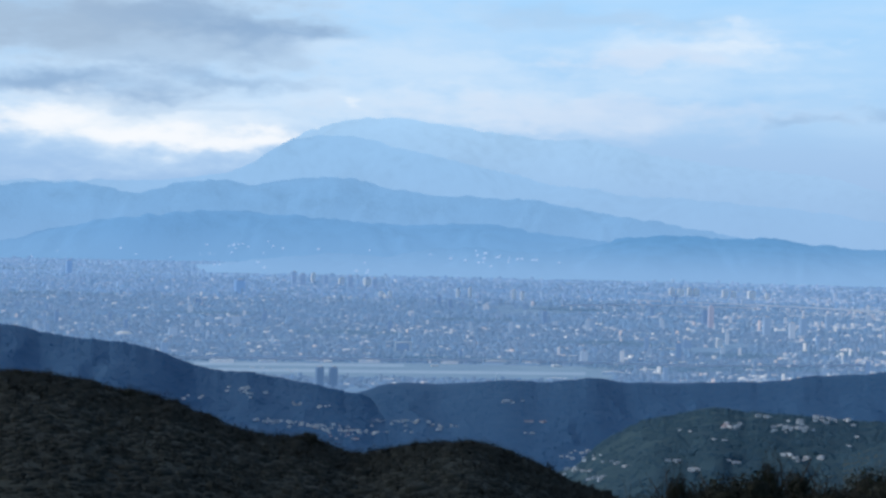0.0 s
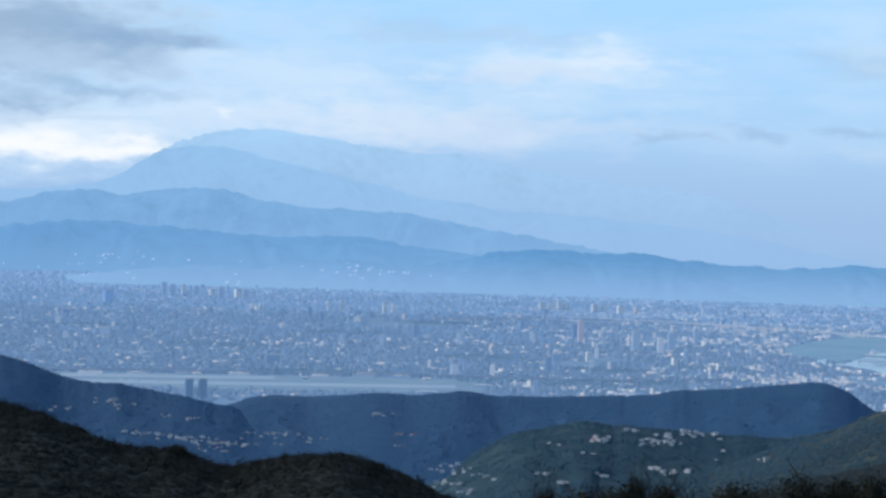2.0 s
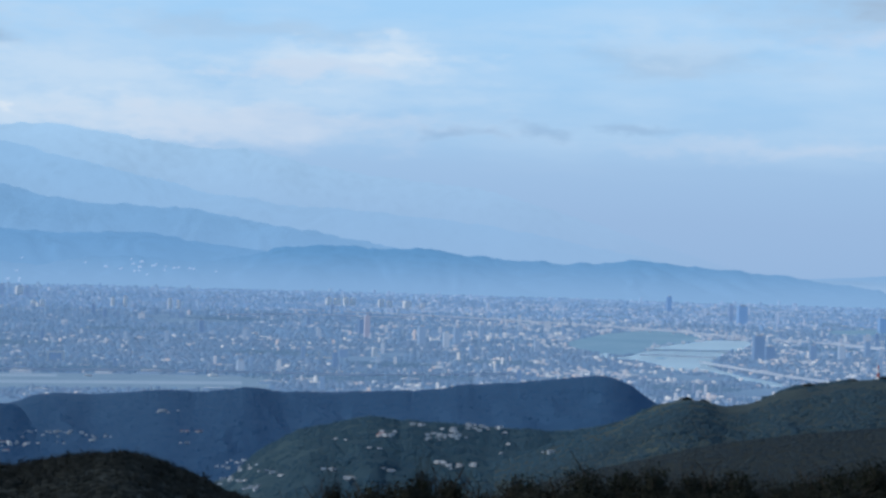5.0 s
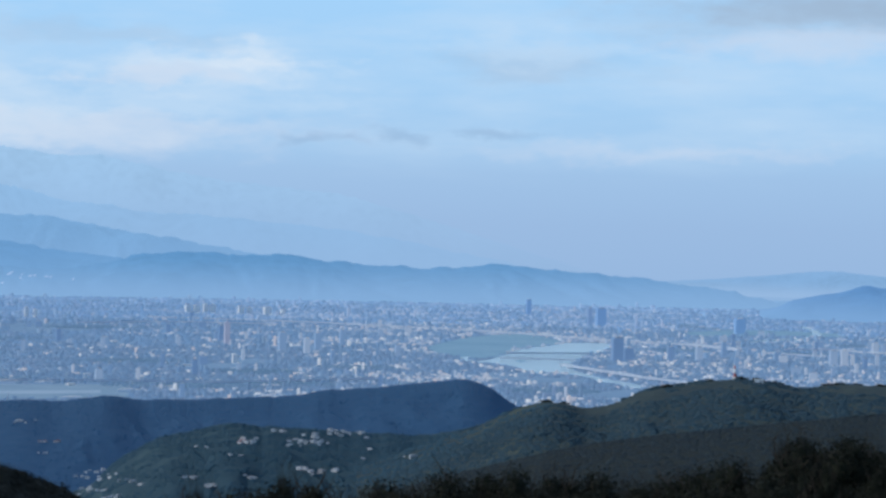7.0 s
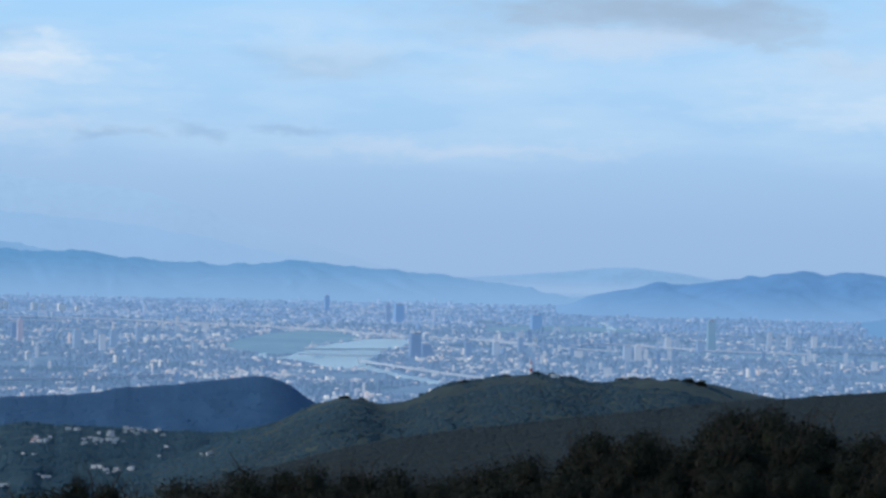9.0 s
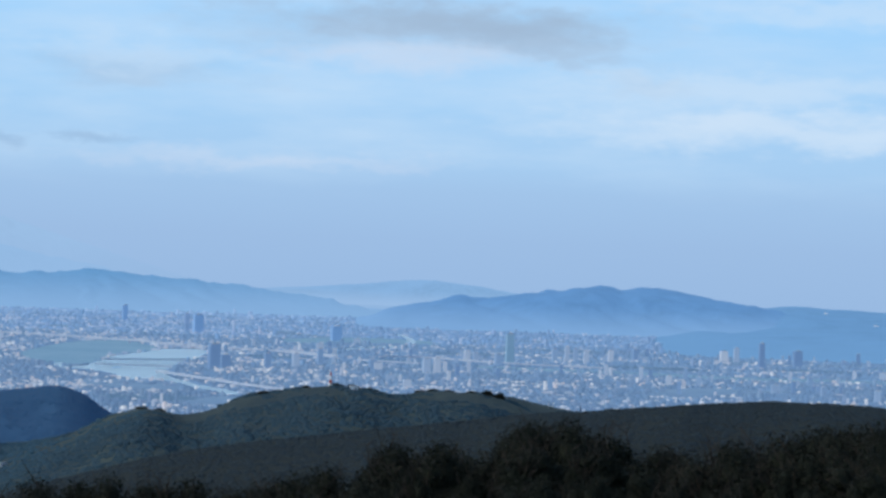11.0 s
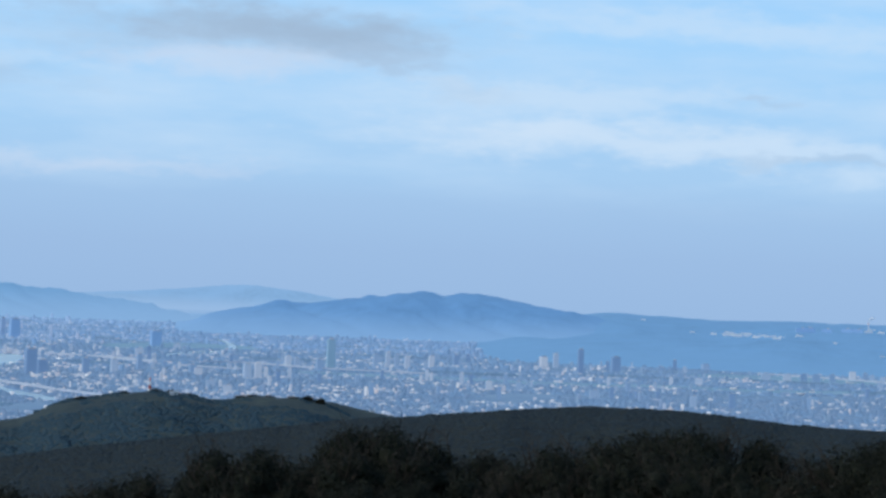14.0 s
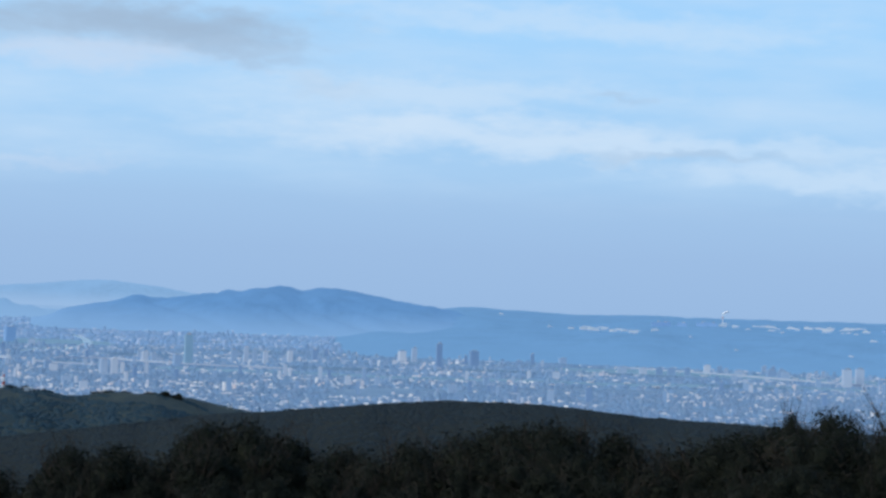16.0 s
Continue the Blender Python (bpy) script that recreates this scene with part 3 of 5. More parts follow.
BAZ, BEL = zip(*BRUSH_TOP)


def slope(az, r):
    """Height of the bank that carries the brush."""
    edge = 46.0 * np.tan(np.radians(np.interp(az, BAZ, BEL) - 2.9))
    edge = edge + (-9.4 - edge) * np.clip(np.maximum(3.0 - az, az - 58.0) / 8.0, 0, 1)
    out = np.interp(r, (0, 4, 20, 45, 62, 100, 300, 420, 700), (-1.65, -1.9, -4.6, -9.0, -13.2, -18, -52, -81, PLAIN))
    near = np.where(r < 4, -1.65 - 0.0625 * r, np.where(r < 46, -1.9 + (edge + 1.9) * (r - 4) / 42, edge + (-13.2 - edge) * (r - 46) / 16))
    return np.where(r < 62, near, out)


# one sheet of ground from the look-out down to the plain and out to the horizon
az_ = np.arange(0, 360, 1.0)
r_ = np.concatenate([np.linspace(0.01, 60, 24), np.linspace(70, 420, 16), np.linspace(500, 4950, 24)])
A_, R_ = np.meshgrid(az_, r_)
fall = slope(np.where(A_ > 180, A_ - 360, A_), R_)
Z_ = fall + np.where(R_ < 60, 0.25 * vnoise(R_ * np.sin(np.radians(A_)) / 3, R_ * np.cos(np.radians(A_)) / 3, 2, 3), 0)
V_ = np.stack([R_ * np.sin(np.radians(A_)), R_ * np.cos(np.radians(A_)), Z_], -1).reshape(-1, 3)
n_, m_ = len(r_), len(az_)
I_, J_ = np.meshgrid(np.arange(n_ - 1), np.arange(m_), indexing="ij")
J2 = (J_ + 1) % m_
F_ = np.stack([I_ * m_ + J_, I_ * m_ + J2, (I_ + 1) * m_ + J2, (I_ + 1) * m_ + J_], -1).reshape(-1, 4)
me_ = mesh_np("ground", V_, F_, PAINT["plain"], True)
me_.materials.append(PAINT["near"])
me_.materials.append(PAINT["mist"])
# outermost rings take the mist paint, with haze in its emission
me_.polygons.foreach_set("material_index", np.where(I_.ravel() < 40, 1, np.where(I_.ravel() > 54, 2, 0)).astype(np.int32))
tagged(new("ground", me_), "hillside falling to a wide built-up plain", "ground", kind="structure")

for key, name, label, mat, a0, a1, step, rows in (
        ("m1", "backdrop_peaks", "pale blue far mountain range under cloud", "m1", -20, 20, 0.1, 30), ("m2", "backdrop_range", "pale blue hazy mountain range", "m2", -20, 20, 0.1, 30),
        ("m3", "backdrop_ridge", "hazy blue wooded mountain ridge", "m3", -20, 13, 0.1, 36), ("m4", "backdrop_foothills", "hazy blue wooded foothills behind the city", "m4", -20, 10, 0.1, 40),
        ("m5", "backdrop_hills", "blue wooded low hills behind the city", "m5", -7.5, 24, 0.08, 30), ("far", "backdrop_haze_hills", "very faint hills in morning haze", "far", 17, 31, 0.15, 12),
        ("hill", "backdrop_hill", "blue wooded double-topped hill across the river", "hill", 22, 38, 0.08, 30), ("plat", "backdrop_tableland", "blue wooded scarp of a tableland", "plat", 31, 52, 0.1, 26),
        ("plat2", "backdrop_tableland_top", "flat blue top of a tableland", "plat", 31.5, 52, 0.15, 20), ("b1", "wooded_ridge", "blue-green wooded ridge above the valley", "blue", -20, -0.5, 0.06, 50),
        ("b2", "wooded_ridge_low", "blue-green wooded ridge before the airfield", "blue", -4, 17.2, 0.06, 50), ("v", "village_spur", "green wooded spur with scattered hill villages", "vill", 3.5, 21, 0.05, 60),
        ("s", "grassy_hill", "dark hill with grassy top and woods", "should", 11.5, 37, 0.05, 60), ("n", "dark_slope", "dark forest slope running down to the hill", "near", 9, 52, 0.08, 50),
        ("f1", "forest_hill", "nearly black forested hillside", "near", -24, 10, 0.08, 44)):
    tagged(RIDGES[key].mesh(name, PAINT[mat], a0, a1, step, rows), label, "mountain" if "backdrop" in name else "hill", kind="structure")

# ---- water, meadows, airfield ----


def smooth_loop(pts, rounds=2):
    for _ in range(rounds):
        out = []
        for i, p in enumerate(pts):
            q = pts[(i + 1) % len(pts)]
            out += [tuple(0.75 * a + 0.25 * b for a, b in zip(p, q)), tuple(0.25 * a + 0.75 * b for a, b in zip(p, q))]
        pts = out
    return pts


RIVER = smooth_loop([(14.1, -3.12), (14.79, -3.01), (14.52, -3.16), (15.26, -3.13), (15.69, -2.95), (15.96, -2.82), (16.66, -2.72), (17.28, -2.64), (17.48, -2.57), (18.73, -2.56), (18.74, -2.68), (18.39, -2.85), (18.11, -2.91), (17.72, -3.08), (17.57, -3.22),
                     (17.69, -3.39), (18.4, -3.55), (19.03, -3.66), (19.74, -3.76), (19.51, -3.87), (18.8, -3.76), (17.93, -3.56), (17.34, -3.45), (16.36, -3.46), (15.89, -3.31), (15.42, -3.23), (14.8, -3.23)])
MEADOW = smooth_loop([(13.39, -2.78), (14.47, -2.5), (15.4, -2.39), (16.34, -2.37), (17.28, -2.51), (17.3, -2.62), (16.66, -2.70), (15.96, -2.80), (15.69, -2.93), (15.26, -3.10), (14.52, -3.12), (14.09, -3.0), (13.51, -2.94)])
ISLET = smooth_loop([(15.98, -3.14), (16.15, -3.11), (16.34, -3.13), (16.2, -3.17), (16.02, -3.17)])
REACH = smooth_loop([(22.4, -2.53), (22.86, -2.45), (23.48, -2.39), (24.2, -2.35), (24.2, -2.29), (23.4, -2.32), (22.6, -2.42)])
BEND = smooth_loop([(24.0, -1.93), (24.35, -2.0), (24.65, -2.12), (24.6, -2.22), (24.35, -2.25), (24.4, -2.13), (24.15, -2.03), (23.95, -1.98)])
CANAL = smooth_loop([(26.0, -2.78), (28.5, -2.80), (31, -2.80), (34, -2.84), (37, -2.76), (39.2, -2.80), (43, -2.66), (49, -2.62), (49, -2.7), (44.2, -2.74), (39.2, -2.88), (36.9, -2.84), (33.6, -2.93), (31, -2.87), (28.7, -2.88), (26, -2.86)])
FAR_MEADOW = smooth_loop([(20.5, -2.2), (23, -2.08), (25.2, -2.12), (25.3, -2.25), (23, -2.26), (21, -2.33)])
FIELDS = smooth_loop([(37, -2.42), (41, -2.34), (46, -2.4), (49, -2.4), (49, -2.5), (43, -2.52), (38, -2.52)])
AIRFIELD = [(-9.5, -4.02), (5.0, -3.98), (5.0, -4.42), (-9.5, -4.46)]


def sheet(name, loop, z, mat, label, category):
    bm = bmesh.new()
    f = bm.faces.new([bm.verts.new(flat(a, e, PLAIN) + Vector((0, 0, z))) for a, e in loop])
    if f.normal.z < 0:
        f.normal_flip()
    bmesh.ops.triangulate(bm, faces=bm.faces[:])
    bm.normal_update()
    me = bpy.data.meshes.new(name)
    bm.to_mesh(me)
    bm.free()
    me.materials.append(mat)
    return tagged(new(name, me), label, category, kind="structure")


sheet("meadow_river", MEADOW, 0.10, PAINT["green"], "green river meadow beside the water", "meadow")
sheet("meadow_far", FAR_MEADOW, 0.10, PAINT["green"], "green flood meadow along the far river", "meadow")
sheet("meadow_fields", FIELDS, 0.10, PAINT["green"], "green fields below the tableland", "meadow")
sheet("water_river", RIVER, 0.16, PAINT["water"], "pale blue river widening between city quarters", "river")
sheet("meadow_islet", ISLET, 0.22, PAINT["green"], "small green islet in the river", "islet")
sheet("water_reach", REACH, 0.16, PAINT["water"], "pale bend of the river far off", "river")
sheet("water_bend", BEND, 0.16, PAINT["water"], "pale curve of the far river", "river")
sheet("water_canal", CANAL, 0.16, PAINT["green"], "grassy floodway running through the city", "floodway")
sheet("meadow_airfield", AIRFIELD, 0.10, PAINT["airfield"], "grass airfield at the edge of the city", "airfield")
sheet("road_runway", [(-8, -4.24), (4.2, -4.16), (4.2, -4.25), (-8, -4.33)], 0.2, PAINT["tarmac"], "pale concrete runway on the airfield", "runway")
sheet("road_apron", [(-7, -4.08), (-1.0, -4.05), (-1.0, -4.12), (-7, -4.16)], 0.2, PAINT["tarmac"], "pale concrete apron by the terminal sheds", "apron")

# ---- the city ----


def inside(az, el, loop):
    odd = np.zeros(az.shape, bool)
    for (x1, y1), (x2, y2) in zip(loop, loop[1:] + loop[:1]):
        c = (y1 > el) != (y2 > el)
        odd ^= c & (az < (x2 - x1) * (el - y1) / (y2 - y1 + 1e-12) + x1)
    return odd


CLEAR = (RIVER, MEADOW, REACH, BEND, FAR_MEADOW, FIELDS, AIRFIELD, CANAL)
BOX_F = np.array(((4, 5, 6, 7), (0, 1, 5, 4), (1, 2, 6, 5), (2, 3, 7, 6), (3, 0, 4, 7)))
BOX_S = np.array(((-0.5, -0.5), (0.5, -0.5), (0.5, 0.5), (-0.5, 0.5)))


def boxes(x, y, z, sx, sy, h, turn):
    """Vertices and quads of many upright blocks, without their undersides."""
    c, s = np.cos(turn), np.sin(turn)
    px, py = BOX_S[None, :, 0] * sx[:, None], BOX_S[None, :, 1] * sy[:, None]
    gx, gy = x[:, None] + px * c[:, None] - py * s[:, None], y[:, None] + px * s[:, None] + py * c[:, None]
    low, top = np.stack([gx, gy, np.repeat(z[:, None] - 0.2, 4, 1)], -1), np.stack([gx, gy, np.repeat((z + h)[:, None], 4, 1)], -1)
    v = np.concatenate([low, top], 1).reshape(-1, 3)
    f = (BOX_F[None] + 8 * np.arange(len(x))[:, None, None]).reshape(-1, 4)
    return v, f


def quarter(r0, r1, pitch, tall, seed, a0=-16.0, a1=50.0):
    """Blocks on a turned street grid, as three meshes' worth: low blocks with roof sheds, point blocks, ones painted
    sunlit-bright.
    """
    rng = np.random.default_rng(seed)
    g = np.arange(-r1 * 1.1, r1 * 1.1, pitch)
    X, Y = np.meshgrid(g, g[g > 0])
    turn = radians(17)
    X, Y = X.ravel(), Y.ravel()
    X, Y = X * math.cos(turn) - Y * math.sin(turn), X * math.sin(turn) + Y * math.cos(turn)
    X, Y = X + rng.uniform(-0.35, 0.35, X.shape) * pitch, Y + rng.uniform(-0.35, 0.35, X.shape) * pitch
    R, A = np.hypot(X, Y), np.degrees(np.arctan2(X, Y))
    E = -np.degrees(np.arctan(-PLAIN / R))
    edge = R * (1 + 0.05 * rng.uniform(-1, 1, R.shape))
    keep = (edge > r0) & (edge < r1) & (A > a0) & (A < a1) & (R > 952)
    X, Y, R, A, E = X[keep], Y[keep], R[keep], A[keep], E[keep]
    ok = surface(A, R) < PLAIN + 0.4
    for loop in CLEAR:
        ok &= ~inside(A, E, loop)
    ok &= vnoise(X / 90, Y / 90, seed + 3, 3) > -0.42
    X, Y, R, A = X[ok], Y[ok], R[ok], A[ok]
    n = len(X)
    core = np.clip(0.5 + 1.2 * vnoise(X / 110, Y / 110, seed, 3), 0.05, 1.5)
    # share of brighter paint by bearing, standing in for sunshine and cloud shadow
    sunlit_share = np.clip(0.45 + 1.9 * vnoise(X / 55, Y / 55, seed + 40, 3), 0.05, 2.5)
    sunlit_share *= np.interp(A, (-16, 3, 7, 10, 14, 20, 23, 27, 34, 50), (0.06, 0.06, 0.10, 0.30, 0.38, 0.34, 0.20, 0.22, 0.20, 0.20)) * np.where((A < 9) & (R > 2000), 1.8, 1.0)
    kind = rng.random(n)
    point = kind < 0.04 + 0.14 * np.clip(core - 0.35, 0, 1)
    mid = ~point & (kind < 0.45)
    bright = rng.random(n) < sunlit_share
    h = tall * np.where(point, rng.lognormal(0.55, 0.35, n) * (0.7 + 0.5 * core), np.where(mid, rng.uniform(0.7, 1.25, n), rng.uniform(0.4, 0.75, n)))
    sx = pitch * np.where(point, rng.uniform(0.24, 0.48, n), np.where(mid, rng.uniform(0.3, 0.7, n), rng.uniform(0.4, 1.3, n)))
    sy = pitch * np.where(point, rng.uniform(0.25, 0.45, n), rng.uniform(0.3, 0.7, n))
    sx = np.where(bright, sx * 0.8, sx)
    h = np.where(bright, h * np.interp(A, (6, 10, 18, 22), (1.1, 1.5, 1.5, 1.2)), h)
    t = -np.radians(A) + 0.1 + rng.normal(0, 0.12, n) + 0.5 * vnoise(X / 200, Y / 200, seed + 9, 1)
    z = np.full(n, PLAIN)
    out = []
    for pick in (~point & ~bright, point & ~bright, bright):
        v1, f1 = boxes(X[pick], Y[pick], z[pick], sx[pick], sy[pick], h[pick], t[pick])
        top = pick & (rng.random(n) < 0.25)
        m = int(top.sum())
        v2, f2 = boxes(X[top], Y[top], (z + h)[top], sx[top] * rng.uniform(0.25, 0.6, m), sy[top] * rng.uniform(0.25, 0.6, m), 0.12 * tall + rng.random(m) * 0.15 * tall, t[top])
        out.append((np.concatenate([v1, v2]), np.concatenate([f1, f2 + len(v1)])))
    return out


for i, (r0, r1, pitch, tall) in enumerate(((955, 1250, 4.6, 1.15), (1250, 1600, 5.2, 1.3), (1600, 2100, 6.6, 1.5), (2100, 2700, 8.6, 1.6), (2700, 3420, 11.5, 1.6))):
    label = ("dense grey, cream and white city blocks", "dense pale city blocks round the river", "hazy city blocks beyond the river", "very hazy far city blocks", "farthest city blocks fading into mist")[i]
    for name, text, paint, (v_, f_) in zip(("city_quarter", "point_block", "bright_block"), (label, "grey and cream point blocks rising over low roofs", "white, cream and rose buildings with sunshine in their paint"), ("block", "point", "bright"), quarter(r0, r1, pitch, tall, 21 + i)):
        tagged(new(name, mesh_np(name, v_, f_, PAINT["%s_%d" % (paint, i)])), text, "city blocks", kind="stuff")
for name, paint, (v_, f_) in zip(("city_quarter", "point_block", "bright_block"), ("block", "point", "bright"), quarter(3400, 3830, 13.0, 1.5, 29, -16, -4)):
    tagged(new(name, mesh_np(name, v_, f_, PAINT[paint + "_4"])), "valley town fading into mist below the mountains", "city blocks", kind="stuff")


def park(az, el, wide, deep, count, seed):
    """A stand of park trees on the plain: many small clumped crowns in one mesh."""
    g = np.random.default_rng(seed)
    c = flat(az, el)
    d = np.sqrt(g.random(count)) * np.where(g.random(count) < 0.5, 1, 0.75)
    a = g.uniform(0, 6.283, count)
    side = Vector((c.y, -c.x, 0)).normalized()
    ahead = Vector((c.x, c.y, 0)).normalized()
    x = c.x + side.x * d * np.cos(a) * wide + ahead.x * d * np.sin(a) * deep
    y = c.y + side.y * d * np.cos(a) * wide + ahead.y * d * np.sin(a) * deep
    q = g.normal(size=(count, 9, 3))
    q /= np.linalg.norm(q, axis=2)[..., None]
    mid = q * np.array((0.9, 0.9, 0.6)) * g.uniform(0.7, 1.4, (count, 1, 1)) + np.stack([x, y, np.full(count, PLAIN + 1.0)], -1)[:, None]
    u = np.cross(q, g.normal(size=q.shape))
    u /= np.linalg.norm(u, axis=2)[..., None]
    w = np.cross(q, u)
    v = np.stack([mid - u * 0.7, mid - w * 0.6, mid + u * 0.7, mid + w * 0.6], 2).reshape(-1, 3)
    tagged(new("park_wood", mesh_np("park_wood", v, np.arange(len(v)).reshape(-1, 4), PAINT["park"])), "dark green park trees among city blocks", "park", kind="stuff")


for i, (a, e, w, d) in enumerate(((-2.5, -3.2, 45, 30), (5.0, -3.35, 40, 28), (1.0, -2.75, 50, 30), (8.6, -3.6, 30, 22), (4.0, -2.4, 60, 35), (-6.5, -2.7, 50, 30), (11.5, -3.45, 28, 20), (20.6, -2.75, 30, 15), (26.0, -2.5, 40, 20), (31.5, -2.7, 50, 15),
                                  (36, -2.6, 50, 15), (40, -2.55, 60, 14), (43.5, -2.75, 45, 15), (0.5, -3.9, 45, 12), (6.5, -4.05, 45, 12), (9.5, -3.95, 35, 12), (17.0, -4.0, 30, 14), (-11, -2.2, 70, 45), (29.5, -2.3, 50, 25), (24, -2.75, 30, 14))):
    park(a, e, w, d, 260, 200 + i)


def storeys(bm, sx, sy, z0, z1, n, depth=0.06):
    """Window bands, one a storey, standing a little proud of the wall."""
    step = (z1 - z0) / n
    for i in range(n):
        box(bm, 0, 0, z0 + i * step + step * 0.3, sx + depth, sy + depth, step * 0.42)
    return bm


def tower(name, label, sx, sy, h, wall, floors, crown="shed", category="tower"):
    root = new(name)
    root.empty_display_size = 1
    part("body", blk(0, 0, 0, sx, sy, h), PAINT[wall], root)
    part("window_bands", storeys(bmesh.new(), sx * 0.98, sy * 0.98, h * 0.06, h * 0.97, floors), PAINT["pane_far"], root)
    part("parapet", blk(0, 0, h, sx * 1.03, sy * 1.03, h * 0.015), PAINT[wall], root)
    if crown == "shed":
        part("roof_house", blk(sx * 0.1, 0, h * 1.015, sx * 0.5, sy * 0.5, h * 0.05), PAINT["roof"], root)
    elif crown == "steps":
        part("roof_step", blk(0, 0, h * 1.015, sx * 0.75, sy * 0.75, h * 0.08), PAINT[wall], root)
        part("roof_cap", blk(0, 0, h * 1.095, sx * 0.5, sy * 0.5, h * 0.08, taper=0.3), PAINT[wall], root)
        part("spire", drum(0.22, 0.05, h * 0.12, 6, h * 1.17), PAINT["steel"], root)
    return tagged(root, label, category)


def stand(ob, place, turn=0.0, size=1.0):
    ob.matrix_world = Matrix.Translation(place) @ Matrix.Rotation(turn, 4, "Z") @ Matrix.Scale(size, 4)
    return ob


def seen_tower(name, label, az, el_base, el_top, wide, wall, floors, crown="shed", deep=1.0, z=PLAIN, category="tower"):
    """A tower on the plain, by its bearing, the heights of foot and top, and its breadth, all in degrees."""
    # far towers: swap to paints that carry the haze in colour and glow
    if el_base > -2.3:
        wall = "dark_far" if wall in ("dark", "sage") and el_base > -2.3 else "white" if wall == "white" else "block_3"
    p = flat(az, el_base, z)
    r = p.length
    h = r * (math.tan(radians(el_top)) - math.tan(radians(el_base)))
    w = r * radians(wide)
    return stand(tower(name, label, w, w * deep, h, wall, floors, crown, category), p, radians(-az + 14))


seen_tower("landmark_tower", "tall rose-grey stepped office tower with spire", 7.72, -2.85, -2.24, 0.15, "rose", 30, "steps")
seen_tower("landmark_neighbour", "dark slab beside the tall stepped tower", 7.55, -2.75, -2.3, 0.14, "dark", 18)
seen_tower("riverside_tower", "broad dark riverside high-rise", 18.88, -3.1, -2.42, 0.30, "dark", 22)
seen_tower("riverside_annex", "lower dark block beside the riverside high-rise", 19.2, -3.05, -2.7, 0.26, "dark", 12)
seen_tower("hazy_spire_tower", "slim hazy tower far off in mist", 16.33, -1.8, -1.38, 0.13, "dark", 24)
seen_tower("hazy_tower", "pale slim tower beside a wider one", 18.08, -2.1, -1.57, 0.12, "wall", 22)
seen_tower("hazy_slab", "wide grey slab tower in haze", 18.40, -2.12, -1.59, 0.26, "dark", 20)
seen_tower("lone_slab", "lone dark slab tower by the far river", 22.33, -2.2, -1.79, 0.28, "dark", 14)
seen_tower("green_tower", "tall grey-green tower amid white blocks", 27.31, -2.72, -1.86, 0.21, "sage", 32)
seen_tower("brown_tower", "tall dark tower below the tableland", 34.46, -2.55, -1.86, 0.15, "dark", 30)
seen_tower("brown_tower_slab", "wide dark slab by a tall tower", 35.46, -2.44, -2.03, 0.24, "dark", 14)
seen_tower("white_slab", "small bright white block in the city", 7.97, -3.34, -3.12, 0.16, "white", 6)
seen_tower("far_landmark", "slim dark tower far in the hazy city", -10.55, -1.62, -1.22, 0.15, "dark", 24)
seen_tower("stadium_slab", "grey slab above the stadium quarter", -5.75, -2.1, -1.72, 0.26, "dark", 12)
for k, az in enumerate((-3.42, -3.03)):
    seen_tower("twin_tower", "dark twin apartment tower beyond the wooded ridge", az, -4.72, -4.17, 0.21, "twin", 16)["group"] = "twin towers"
for k, (az, eb, et, w) in enumerate(((28.6, -2.62, -2.22, 0.14), (28.95, -2.6, -2.15, 0.12), (29.2, -2.6, -2.2, 0.12), (29.5, -2.62, -2.25, 0.13), (27.0, -2.75, -2.42, 0.18), (24.95, -3.05, -2.62, 0.2), (25.25, -3.05, -2.6, 0.18), (23.4, -2.95, -2.7, 0.18), (26.1, -2.7, -2.35, 0.16), (26.35, -2.7, -2.4, 0.14), (30.2, -2.55, -2.2, 0.14), (30.9, -2.5, -2.15, 0.14), (33.4, -2.42, -2.1, 0.2), (33.75, -2.4, -2.0, 0.14), (46.0, -2.62, -2.1, 0.24), (46.35, -2.6, -2.08, 0.22), (44.2, -2.45, -2.2, 0.2), (43.9, -2.4, -2.2, 0.24), (47.0, -2.7, -2.35, 0.25), (38.0, -2.3, -2.12, 0.2), (-4.2, -1.85, -1.45, 0.13), (-3.95, -1.85, -1.5, 0.12), (-3.3, -1.85, -1.55, 0.13), (-2.6, -1.9, -1.55, 0.13), (-1.9, -1.9, -1.6, 0.14), (10.3, -2.95, -2.45, 0.16), (11.0, -2.8, -2.35, 0.12), (9.3, -3.0, -2.45, 0.2), (10.0, -3.05, -2.6, 0.16), (12.6, -3.1, -2.75, 0.14), (21.2, -3.0, -2.6, 0.18), (20.4, -3.05, -2.62, 0.18), (21.9, -2.9, -2.45, 0.14))):
    seen_tower("apartment_tower", "pale apartment tower standing over low blocks", az, eb, et, w, "wall", 14)["group"] = "apartment towers"

